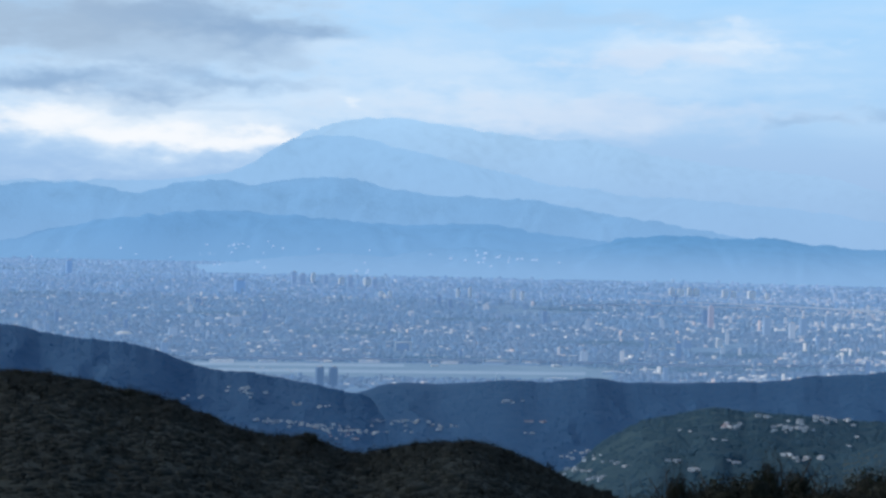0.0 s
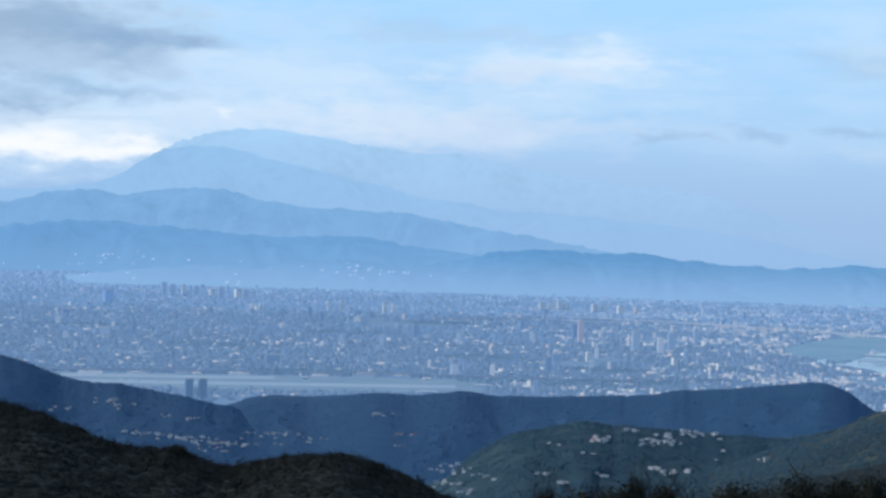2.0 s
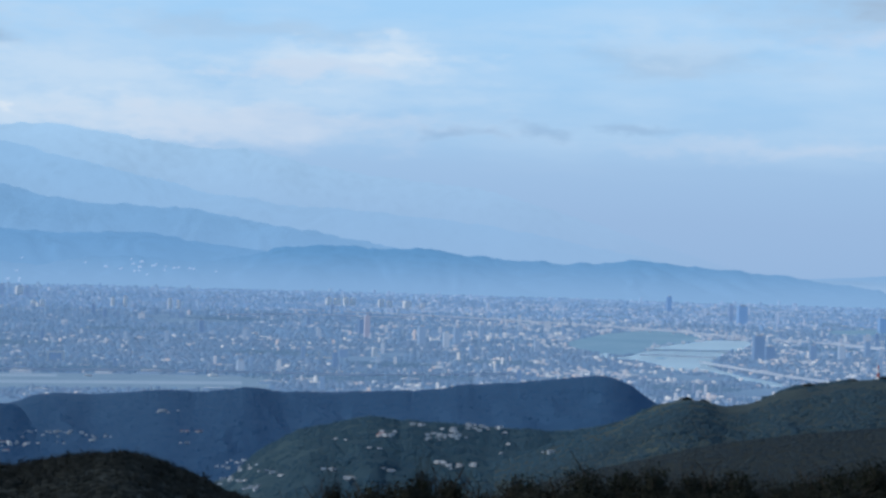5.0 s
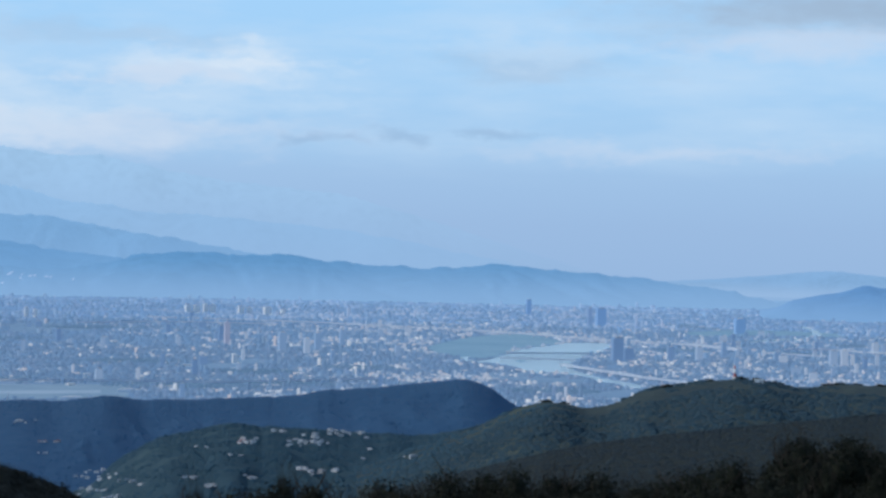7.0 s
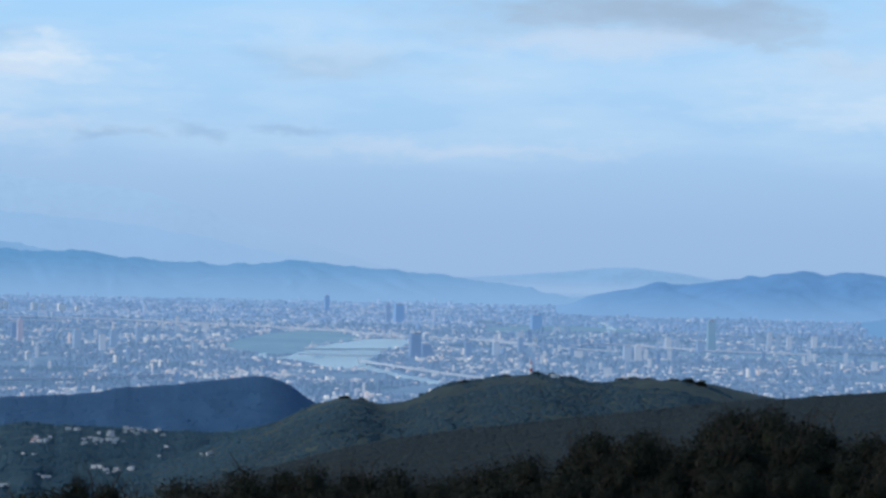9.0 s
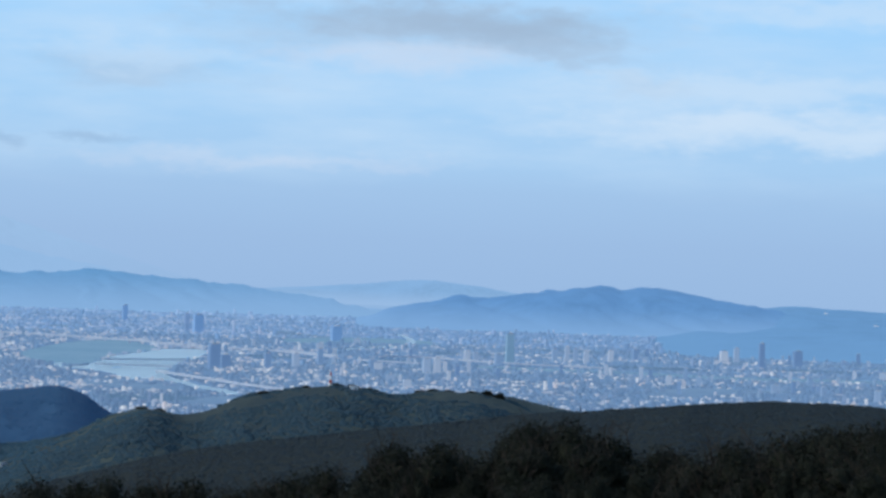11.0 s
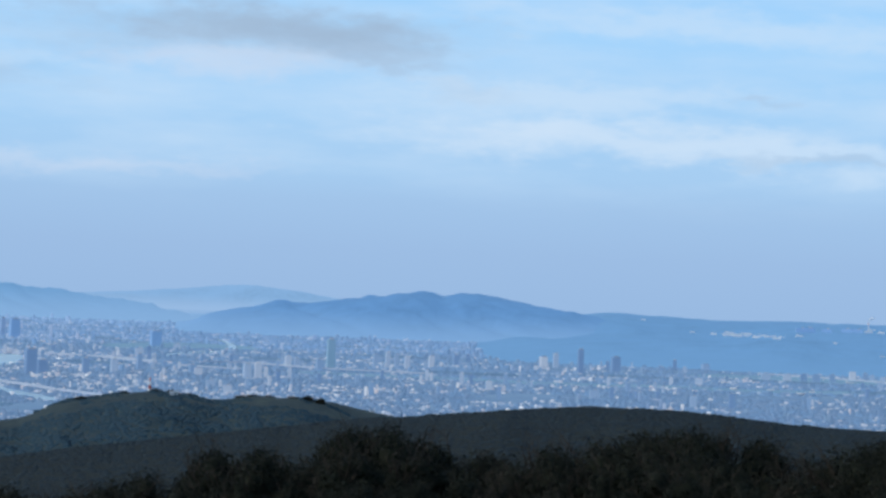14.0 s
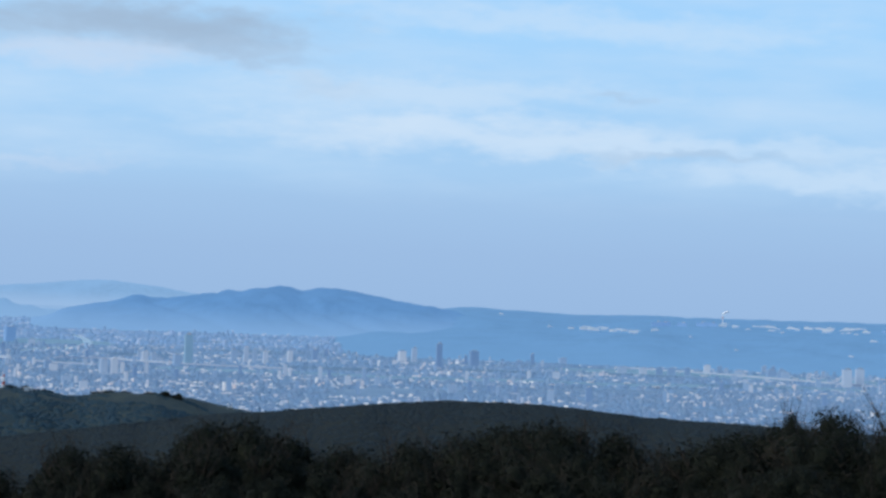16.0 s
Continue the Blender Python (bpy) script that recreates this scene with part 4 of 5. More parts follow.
for az, et, w in ((39.7, -2.24, 0.4), (40.3, -2.25, 0.35), (40.75, -2.22, 0.3), (41.1, -2.22, 0.36), (41.55, -2.2, 0.26), (42.1, -2.1, 0.3), (42.45, -2.12, 0.22), (43.0, -2.2, 0.4), (43.7, -2.06, 0.22), (43.95, -2.06, 0.2), (44.3, -2.2, 0.36),
                  (44.95, -2.2, 0.2), (45.15, -2.14, 0.16), (45.35, -2.13, 0.18), (45.7, -2.36, 0.3), (45.95, -2.34, 0.22), (46.5, -2.46, 0.2), (46.75, -2.48, 0.18), (46.95, -2.46, 0.18), (47.3, -2.48, 0.3)):
    seen_tower("apartment_slab", "pale apartment slab at the foot of the tableland", az, et - 0.26, et - 0.05, w * 0.6, "wall", 9, deep=0.5)["group"] = "slabs below the tableland"
for az, eb, et, w in ((6.6, -1.93, -1.7, 0.14), (6.85, -1.93, -1.72, 0.16), (7.1, -1.92, -1.68, 0.13), (7.3, -1.92, -1.7, 0.14), (8.1, -1.95, -1.72, 0.15), (8.35, -1.95, -1.76, 0.12), (8.85, -1.97, -1.74, 0.2), (9.3, -1.97, -1.78, 0.13),
                      (-3.65, -1.78, -1.48, 0.1), (-2.85, -1.82, -1.6, 0.14), (-2.1, -1.84, -1.6, 0.2), (-1.7, -2.16, -1.98, 0.12), (-1.45, -2.16, -1.96, 0.1), (0.5, -2.12, -1.86, 0.1), (0.85, -2.12, -1.82, 0.09), (2.1, -2.16, -1.86, 0.1), (2.35, -2.15, -1.9, 0.09)):
    seen_tower("white_block", "small white block in a hazy far quarter", az, eb, et, w, "white", 7)["group"] = "white blocks of the far quarters"

# scattered high-rises
types = [tower("high_rise", "grey high-rise block among lower buildings", 5.2, 4.2, 10, "wall", 11), tower("high_rise", "slim cream high-rise among lower buildings", 3.6, 3.6, 12, "wall", 14),
         tower("high_rise", "broad pale high-rise slab with a roof house", 8.5, 3.6, 8.5, "wall", 9), tower("high_rise", "blue-grey glass high-rise with stepped top", 4.6, 4.6, 13, "dark", 15)]
spots = []
while len(spots) < 250:
    a, r = random.uniform(-14, 49), math.sqrt(random.uniform(1000 ** 2, 2100 ** 2))
    e = -math.degrees(math.atan(-PLAIN / r))
    if surface(np.array([a]), np.array([r]))[0] > PLAIN + 0.4 or any(inside(np.array([a]), np.array([e]), c)[0] for c in CLEAR):
        continue
    p = bearing(a, r, PLAIN)
    if vnoise(np.array([p.x / 160]), np.array([p.y / 160]), 22, 3)[0] < -0.05 or any((p - q).length < 9 for q in spots):
        continue
    spots.append(p)
for i, p in enumerate(spots):
    src = types[random.choices((0, 1, 2, 3), (4, 4, 3, 2))[0]]
    size = random.uniform(0.4, 0.8)
    m = Matrix.Translation(p) @ Matrix.Rotation(radians(8 - math.degrees(math.atan2(p.x, p.y)) + random.choice((0, 0, 0, 90, random.uniform(-15, 15)))), 4, "Z")
    ob = src if src.get("group") is None else copy_thing(src, m)
    ob.matrix_basis = m @ Matrix.Scale(size, 4)
    ob["group"] = "high-rises of the plain"

# gate-shaped white hall, stadium dome, terminal sheds
root = new("gate_building")
for x in (-5.0, 5.0):
    part("pier", blk(x, 0, 0, 1.6, 3, 5.4), PAINT["white"], root)
part("lintel", blk(0, 0, 5.4, 11.6, 3, 0.9), PAINT["white"], root)
part("hall", blk(0, 0.4, 0, 8.4, 2.2, 5.4), PAINT["dark"], root)
stand(tagged(root, "white gate-shaped building with a dark middle", "building"), flat(-1.05, -3.67), radians(0), 0.95)
root = new("gate_tower")
for x in (-3.6, 3.6):
    part("pier", blk(x, 0, 0, 0.8, 2, 6), PAINT["white"], root)
part("lintel", blk(0, 0, 6, 8, 2, 0.8), PAINT["white"], root)
part("hall", blk(0, 0.3, 0, 6.4, 1.4, 6), PAINT["dark"], root)
stand(tagged(root, "far white-framed gate-shaped block", "building"), flat(-6.9, -2.43), radians(4), 1.0)
bm = bmesh.new()
bmesh.ops.create_uvsphere(bm, u_segments=24, v_segments=10, radius=1)
bmesh.ops.delete(bm, geom=[v for v in bm.verts if v.co.z < -0.05], context="VERTS")
bmesh.ops.scale(bm, vec=(5.8, 5.8, 2.0), verts=bm.verts)
bmesh.ops.translate(bm, vec=(0, 0, 1.6), verts=bm.verts)
root = new("stadium_dome")
part("dome", bm, PAINT["white"], root)
part("drum", drum(5.9, 5.8, 1.7, 24), PAINT["wall"], root)
stand(tagged(root, "white domed stadium roof on a grey drum", "stadium"), flat(-8.97, -3.36))
shed = new("terminal_shed")
bm = bmesh.new()
n = 10
for i in range(n + 1):
    a = math.pi * i / n
    for y in (-3, 3):
        bm.verts.new((-9 * math.cos(a), y, 1.6 + 1.1 * math.sin(a)))
bm.verts.ensure_lookup_table()
for i in range(n):
    bm.faces.new([bm.verts[2 * i], bm.verts[2 * i + 2], bm.verts[2 * i + 3], bm.verts[2 * i + 1]])
part("roof", bm, PAINT["white"], shed)
part("hall", blk(0, 0, 0, 18, 5.6, 1.7), PAINT["wall"], shed)
tagged(shed, "long low white-roofed shed at the airfield", "shed", "airfield sheds")
sheds = [(-6.2, -4.07, 1), (-4.9, -4.06, 0.8), (-3.6, -4.04, 0.7), (-2.0, -4.02, 0.9), (0.3, -4.0, 0.7), (1.6, -3.98, 1.0), (2.6, -3.98, 0.8), (2.2, -4.5, 0.6), (3.4, -4.42, 0.8), (-1.5, -4.52, 0.7),
         (5.0, -4.2, 0.9), (6.0, -4.12, 1.0), (7.2, -4.05, 0.7), (9.0, -4.0, 0.8)]
for i, (a, e, k) in enumerate(sheds):
    m = Matrix.Translation(flat(a, e)) @ Matrix.Rotation(radians(-a + random.uniform(-12, 12)), 4, "Z")
    ob = shed if i == 0 else copy_thing(shed, m)
    ob.matrix_basis = m @ Matrix.Scale(k * 0.75, 4)

# bright long halls in the plain below the tableland and by the river
hall = new("factory_hall")
part("body", blk(0, 0, 0, 10, 6, 1.8), PAINT["house"], hall)
bm = bmesh.new()
for i in range(4):
    x = -5 + i * 2.5
    vs = [bm.verts.new(c) for c in ((x, -3, 1.8), (x + 2.5, -3, 1.8), (x + 1.25, -3, 2.5), (x, 3, 1.8), (x + 2.5, 3, 1.8), (x + 1.25, 3, 2.5))]
    for f in ((0, 1, 2), (3, 5, 4), (0, 2, 5, 3), (1, 4, 5, 2)):
        bm.faces.new([vs[j] for j in f])
part("roof", bm, PAINT["white"], hall)
tagged(hall, "long white-roofed factory hall on the plain", "factory", "factory halls")
made = 0
while made < 170:
    a = random.choice((random.uniform(34, 49), random.uniform(-13, 48), random.uniform(-8, 15)))
    e = random.uniform(-3.0, -1.95) if a > 20 else random.uniform(-4.1, -2.2)
    p = flat(a, e)
    if surface(np.array([a]), np.array([p.to_2d().length]))[0] > PLAIN + 0.4 or any(inside(np.array([a]), np.array([e]), c)[0] for c in (RIVER, REACH, MEADOW)):
        continue
    m = Matrix.Translation(p + Vector((0, 0, 1.0))) @ Matrix.Rotation(radians(random.uniform(-30, 30)), 4, "Z")
    ob = hall if made == 0 else copy_thing(hall, m)
    ob.matrix_basis = m @ Matrix.Scale(random.uniform(0.22, 0.65), 4)
    ob.matrix_basis.translation.z = PLAIN
    ob.location.z = PLAIN
    made += 1

# ---- viaducts and bridges ----


def viaduct(name, label, pts, z, wide, step, rail=0.35, category="viaduct"):
    """A deck on piers along points given by bearing and height in degrees."""
    line = [flat(a, e, z) for a, e in pts]
    path = []
    for i in range(len(line) - 1):
        p0, p1, p2, p3 = line[max(0, i - 1)], line[i], line[i + 1], line[min(len(line) - 1, i + 2)]
        for k in range(12):
            t = k / 12
            path.append(0.5 * ((2 * p1) + (p2 - p0) * t + (2 * p0 - 5 * p1 + 4 * p2 - p3) * t * t + (3 * p1 - p0 - 3 * p2 + p3) * t ** 3))
    path.append(line[-1])
    root = new(name)
    side = []
    for i, p in enumerate(path):
        d = (path[min(i + 1, len(path) - 1)] - path[max(i - 1, 0)]).normalized()
        side.append(Vector((d.y, -d.x, 0)))

    def ribbon(lo, hi, left, right):
        bm = bmesh.new()
        rows = [[bm.verts.new(p + s * u + Vector((0, 0, h))) for u, h in ((left, lo), (right, lo), (right, hi), (left, hi))] for p, s in zip(path, side)]
        for r0, r1 in zip(rows, rows[1:]):
            for k in range(4):
                bm.faces.new((r0[k], r0[(k + 1) % 4], r1[(k + 1) % 4], r1[k]))
        bm.faces.new(rows[0])
        bm.faces.new(rows[-1][::-1])
        return bm

    part("deck", ribbon(-0.8, 0, -wide / 2, wide / 2), PAINT["deck"], root)
    for u in (-wide / 2, wide / 2 - 0.2):
        part("parapet", ribbon(0.003, rail, u, u + 0.2), PAINT["deck"], root)
    run, last = 0.0, -step
    proto = None
    for p, q in zip(path, path[1:]):
        run += (q - p).length
        if run - last >= step:
            last = run
            if proto is None:
                proto = part("pier", blk(0, 0, PLAIN - z, wide * 0.25, wide * 0.25, z - PLAIN - 0.8), PAINT["deck"], root)
                proto.location = p
            else:
                o = new("pier", proto.data)
                o.parent, o.location = root, p
    return tagged(root, label, category)


viaduct("viaduct", "long pale motorway viaduct across the river plain", ((5.5, -2.05), (9.6, -2.12), (11.5, -2.17), (14.6, -2.27), (17.28, -2.39), (18.69, -2.47), (20.4, -2.52), (21.1, -2.55)), -77.0, 5, 30)
viaduct("viaduct", "pale riverside expressway on piers", ((17.3, -3.19), (17.61, -3.24), (18.24, -3.32), (19.03, -3.42), (19.82, -3.51), (21.3, -3.66)), -77.4, 3.2, 16)
viaduct("river_bridge", "low pale bridge on piers over the river", ((15.75, -2.9), (18.2, -2.86)), -77.8, 1.8, 12, category="bridge")
viaduct("river_bridge", "low pale bridge on piers over the river", ((15.55, -3.04), (17.7, -3.06)), -77.8, 1.8, 12, category="bridge")
viaduct("river_bridge", "pale cable bridge deck towards a white pylon", ((20.9, -2.55), (22.35, -2.65)), -76.5, 3.2, 30, 1.2, category="bridge")
viaduct("viaduct", "pale far motorway along the river", ((23.0, -2.71), (23.96, -2.74), (24.75, -2.76)), -77.5, 3, 40)
viaduct("viaduct", "pale road on piers through low quarters", ((23.6, -2.6), (25.0, -2.58), (27.0, -2.66), (30, -2.7)), -77.5, 3, 30)
viaduct("viaduct", "pale motorway below the tableland", ((39.5, -2.3), (42, -2.36), (44.5, -2.45), (49, -2.6)), -77, 3, 30)
viaduct("viaduct", "pale road along the edge of the airfield", ((-9, -3.93), (-3, -3.9), (3, -3.86), (8, -3.86), (12, -3.7)), -78, 3, 30)
viaduct("viaduct", "far hazy viaduct through the city", ((3.5, -2.25), (6, -2.18), (9.0, -2.2)), -77, 3, 30)
root = new("bridge_pylon")
for x in (-0.9, 0.9):
    part("leg", blk(x, 0, 0, 1.0, 1.2, 8.4), PAINT["white"], root)
part("cross_beam", blk(0, 0, 8.4, 3.2, 1.2, 1.2), PAINT["white"], root)
stand(tagged(root, "white concrete bridge pylon", "pylon"), flat(22.31, -2.74), radians(-22))

# ---- tableland: works, chimney, housing ----
SLAB = new("housing_slab")
part("body", blk(0, 0, 0, 14, 5, 7), PAINT["dark_far"], SLAB)
part("window_bands", storeys(bmesh.new(), 13.8, 4.8, 0.5, 6.8, 7), PAINT["block_3"], SLAB)
part("roof_house", blk(2, 0, 7, 4, 2.5, 1.2), PAINT["roof"], SLAB)
tagged(SLAB, "hazy housing slab on the tableland edge", "housing", "tableland housing")
HALL = new("white_works")
part("body", blk(0, 0, 0, 16, 8, 5), PAINT["white"], HALL)
part("roof_house", blk(-3, 0, 5, 6, 5, 1.6), PAINT["white"], HALL)
tagged(HALL, "bright white works building on the tableland", "works", "tableland works")
plate = [(38.6, -1.29, 1, 1.0), (38.85, -1.3, 1, 1.2), (39.4, -1.32, 1, 0.9), (39.75, -1.31, 1, 1.0), (40.1, -1.3, 1, 0.7), (38.2, -1.28, 1, 0.6), (40.85, -1.1, 0, 1.6), (40.65, -1.1, 0, 1.5), (41.35, -1.08, 0, 1.3), (41.9, -1.06, 0, 1.4),
         (42.2, -1.05, 0, 1.4), (42.5, -1.04, 1, 0.9), (42.85, -1.05, 1, 0.8), (43.8, -1.02, 1, 0.9), (44.4, -1.03, 1, 0.8), (44.9, -1.03, 1, 1.0), (45.5, -1.0, 1, 0.9), (46.0, -1.02, 1, 1.2), (46.5, -1.06, 1, 0.9), (47.0, -1.05, 0, 0.8),
         (47.4, -1.05, 1, 1.0), (43.2, -1.1, 1, 0.5), (37.6, -1.25, 1, 0.5), (36.2, -0.95, 1, 0.5), (46.7, -1.3, 1, 0.6), (41.6, -1.38, 1, 0.35), (42.9, -1.7, 1, 0.35), (46.1, -1.75, 1, 0.4)]
first = {}
for a, e, kind, k in plate:
    src = (SLAB, HALL)[kind]
    m = Matrix.Translation(meet(a, e, 1900)) @ Matrix.Rotation(radians(-a + random.uniform(-15, 15)), 4, "Z")
    ob = copy_thing(src, m) if kind in first else src
    first[kind] = True
    ob.matrix_basis = m @ Matrix.Diagonal((k * 0.75, k * 0.75, k * 0.55, 1))
for _ in range(46):
    a = random.choice((random.uniform(42.4, 49), random.uniform(43.3, 46.2), random.uniform(38.2, 40.6)))
    m = Matrix.Translation(meet(a, -0.97 - 0.025 * abs(random.gauss(0, 3)) - (0.22 if a < 41 else 0.0), 1900)) @ Matrix.Rotation(radians(-a + random.uniform(-20, 20)), 4, "Z")
    k = random.uniform(0.25, 0.6)
    copy_thing(HALL, m).matrix_basis = m @ Matrix.Diagonal((k * random.uniform(0.8, 1.9), k, k * 0.6, 1))
root = new("chimney_stack")
part("shaft", drum(1.1, 0.8, 17, 14), PAINT["white"], root)
part("band", drum(0.95, 0.9, 2.0, 14, 13), PAINT["red"], root, "red painted band")
part("rim", drum(0.95, 0.95, 0.5, 14, 17), PAINT["white"], root)
stack = meet(42.49, -1.0, 1900)
stand(tagged(root, "white works chimney with a red band", "chimney"), stack, 0, 0.8)
bm = bmesh.new()
for x, z, k in ((0.1, 14.6, 0.8), (0.8, 15.9, 1.2), (1.9, 17.2, 1.6), (3.4, 18.3, 2.0), (5.2, 19.0, 1.9), (7.0, 19.3, 1.4)):
    bmesh.ops.create_icosphere(bm, subdivisions=2, radius=k, matrix=Matrix.Translation((x, 0, z)) @ Matrix.Diagonal((1.25, 1, 0.8, 1)))
for v in bm.verts:
    v.co += Vector((random.uniform(-0.16, 0.16), random.uniform(-0.16, 0.16), random.uniform(-0.16, 0.16)))
me = bpy.data.meshes.new("steam_plume")
bm.to_mesh(me)
bm.free()
me.materials.append(PAINT["white"])
stand(tagged(new("steam_plume", me), "white plume of steam drifting from the chimney", "steam"), stack, radians(-42))
# hamlets on the feet of the mountains
HAMLET = new("hamlet_block")
part("body", blk(0, 0, -1, 9, 5, 5), PAINT["pale_far"], HAMLET)
part("roof_house", blk(1, 0, 4, 3, 3, 1.5), PAINT["pale_far"], HAMLET)
tagged(HAMLET, "tiny pale block of a far mountain town", "building", "far mountain towns")
for i in range(60):
    a, e = random.choice(((random.uniform(-12, -2), random.uniform(-1.5, -0.8)), (random.gauss(-5.8, 0.5), random.gauss(-0.75, 0.12)), (random.gauss(1.6, 0.8), random.gauss(-0.95, 0.08))))
    m = Matrix.Translation(meet(a, e, 2500, 4300)) @ Matrix.Rotation(radians(-a + random.uniform(-20, 20)), 4, "Z")
    (HAMLET if i == 0 else copy_thing(HAMLET, m)).matrix_basis = m @ Matrix.Scale(random.uniform(0.25, 0.6), 4)

# ---- hill villages ----


def house(label, sx, sy, h, gable, roof):
    root = new("house")
    part("wall", blk(0, 0, -0.3, sx, sy, h + 0.3), PAINT["house"], root)
    bm = bmesh.new()
    o = 0.12
    if gable:
        vs = [bm.verts.new(c) for c in ((-sx / 2 - o, -sy / 2 - o, h), (sx / 2 + o, -sy / 2 - o, h), (sx / 2 + o, sy / 2 + o, h), (-sx / 2 - o, sy / 2 + o, h), (-sx / 2 - o, 0, h + gable), (sx / 2 + o, 0, h + gable))]
        for f in ((0, 1, 5, 4), (2, 3, 4, 5), (0, 4, 3), (1, 2, 5), (3, 2, 1, 0)):
            bm.faces.new([vs[j] for j in f])
    else:
        box(bm, 0, 0, h, sx + o, sy + o, 0.12)
        box(bm, sx * 0.2, 0, h + 0.12, sx * 0.35, sy * 0.4, 0.4)
    part("roof", bm, PAINT[roof], root)
    for x in np.linspace(-sx / 2 + 0.45, sx / 2 - 0.45, max(2, int(sx / 0.9))):
        for k in range(max(1, int(h / 0.8))):
            part("window", blk(float(x), -sy / 2, 0.3 + k * 0.75, 0.34, 0.05, 0.36), PAINT["pane"], root)
    return tagged(root, label, "house", "hill village houses")


HOUSES = [house("small white flat-roofed house on the hillside", 2.2, 1.6, 1.3, 0, "roof"), house("pale three-storey hillside house with flat roof", 2.8, 2.0, 2.2, 0, "roof"),
          house("white hillside house with a grey gable roof", 2.6, 1.8, 1.2, 0.6, "roof"), house("hillside house with a red gable roof", 2.8, 1.8, 1.2, 0.6, "redroof")]
placed = set()
CLUSTERS = ((11.0, -5.3, 0.22, 0.04, 16, (3, 3, 2, 0)), (10.5, -5.42, 0.4, 0.06, 20, (3, 3, 2, 0)), (10.1, -5.62, 0.28, 0.06, 24, (3, 2, 2, 0)), (9.3, -5.28, 0.2, 0.02, 5, (3, 2, 2, 0)), (8.45, -5.62, 0.2, 0.05, 12, (1, 1, 1, 4)), (7.1, -5.79, 0.16, 0.03, 6, (2, 1, 1, 0)), (8.1, -5.98, 0.16, 0.02, 6, (2, 1, 1, 0)),
            (6.85, -6.62, 0.2, 0.03, 4, (2, 1, 1, 0)), (7.4, -6.83, 0.14, 0.02, 4, (2, 1, 1, 0)), (8.5, -6.61, 0.14, 0.02, 6, (2, 1, 1, 0)), (10.3, -6.48, 0.3, 0.06, 14, (2, 1, 1, 0)), (10.85, -6.36, 0.16, 0.04, 5, (2, 1, 1, 0)), (12.3, -5.95, 0.7, 0.12, 6, (2, 1, 1, 0)),
            (-5.5, -4.92, 0.26, 0.09, 26, (1, 4, 1, 0)), (-4.75, -5.77, 0.3, 0.03, 22, (1, 4, 1, 0)), (-3.8, -5.85, 0.3, 0.07, 26, (2, 3, 1, 0)), (-3.1, -5.95, 0.4, 0.08, 30, (3, 2, 2, 1)), (-2.35, -6.04, 0.4, 0.08, 26, (3, 2, 2, 1)), (-2.6, -6.25, 0.3, 0.06, 10, (3, 2, 2, 1)),
            (-1.75, -5.68, 0.15, 0.02, 6, (2, 3, 1, 0)), (-0.9, -5.7, 0.3, 0.05, 18, (2, 3, 1, 0)), (0.1, -5.86, 0.35, 0.05, 12, (2, 3, 1, 0)), (-1.5, -5.95, 0.5, 0.08, 12, (2, 3, 1, 0)), (-3.35, -5.32, 0.15, 0.03, 8, (2, 2, 1, 0)), (-4.05, -5.28, 0.12, 0.05, 7, (2, 2, 1, 0)), (2.1, -5.09, 0.18, 0.04, 10, (1, 2, 1, 0)),
            (2.75, -5.63, 0.3, 0.02, 9, (1, 1, 0, 4)), (2.7, -5.95, 0.15, 0.02, 4, (2, 1, 1, 0)), (4.1, -6.55, 0.3, 0.1, 18, (3, 2, 2, 0)), (3.95, -6.98, 0.35, 0.06, 16, (3, 2, 2, 0)), (4.6, -7.22, 0.25, 0.03, 8, (2, 1, 1, 0)), (4.9, -6.75, 0.3, 0.08, 8, (2, 1, 1, 0)), (-7.0, -5.1, 0.3, 0.05, 6, (2, 2, 1, 0)))
for a0, e0, wa, we, count, mix in CLUSTERS:
    for _ in range(round(count * 0.7)):
        a, e = random.gauss(a0, wa * 1.0), random.gauss(e0, we * 0.8)
        k = random.choices(range(4), mix)[0]
        p = meet(a, e, 300)
        m = Matrix.Translation(p + Vector((0, 0, 0.1))) @ Matrix.Rotation(radians(-a + random.uniform(-50, 50)), 4, "Z")
        ob = copy_thing(HOUSES[k], m) if k in placed else HOUSES[k]
        placed.add(k)
        k = random.uniform(0.2, 0.46)
        ob.matrix_basis = m @ Matrix.Diagonal((k * random.uniform(0.9, 1.5), k, k * 0.72, 1))

# parked aircraft and the leaning pylon beyond the wooded ridge
plane = new("airliner")
bm = drum(0.11, 0.11, 1.5, 10)
bmesh.ops.rotate(bm, cent=(0, 0, 0), matrix=Matrix.Rotation(radians(90), 3, "Y"), verts=bm.verts)
bmesh.ops.translate(bm, vec=(-0.75, 0, 0.25), verts=bm.verts)
part("fuselage", bm, PAINT["white"], plane)
part("wing", blk(0, 0, 0.2, 0.3, 1.5, 0.03), PAINT["white"], plane)
part("fin", blk(-0.65, 0, 0.33, 0.2, 0.03, 0.32, taper=0.6), PAINT["white"], plane)
part("tailplane", blk(-0.65, 0, 0.3, 0.16, 0.5, 0.03), PAINT["white"], plane)
part("gear", blk(0, 0, 0, 0.1, 0.2, 0.2), PAINT["steel"], plane)
tagged(plane, "small white airliner parked on the airfield", "aircraft", "parked airliners")
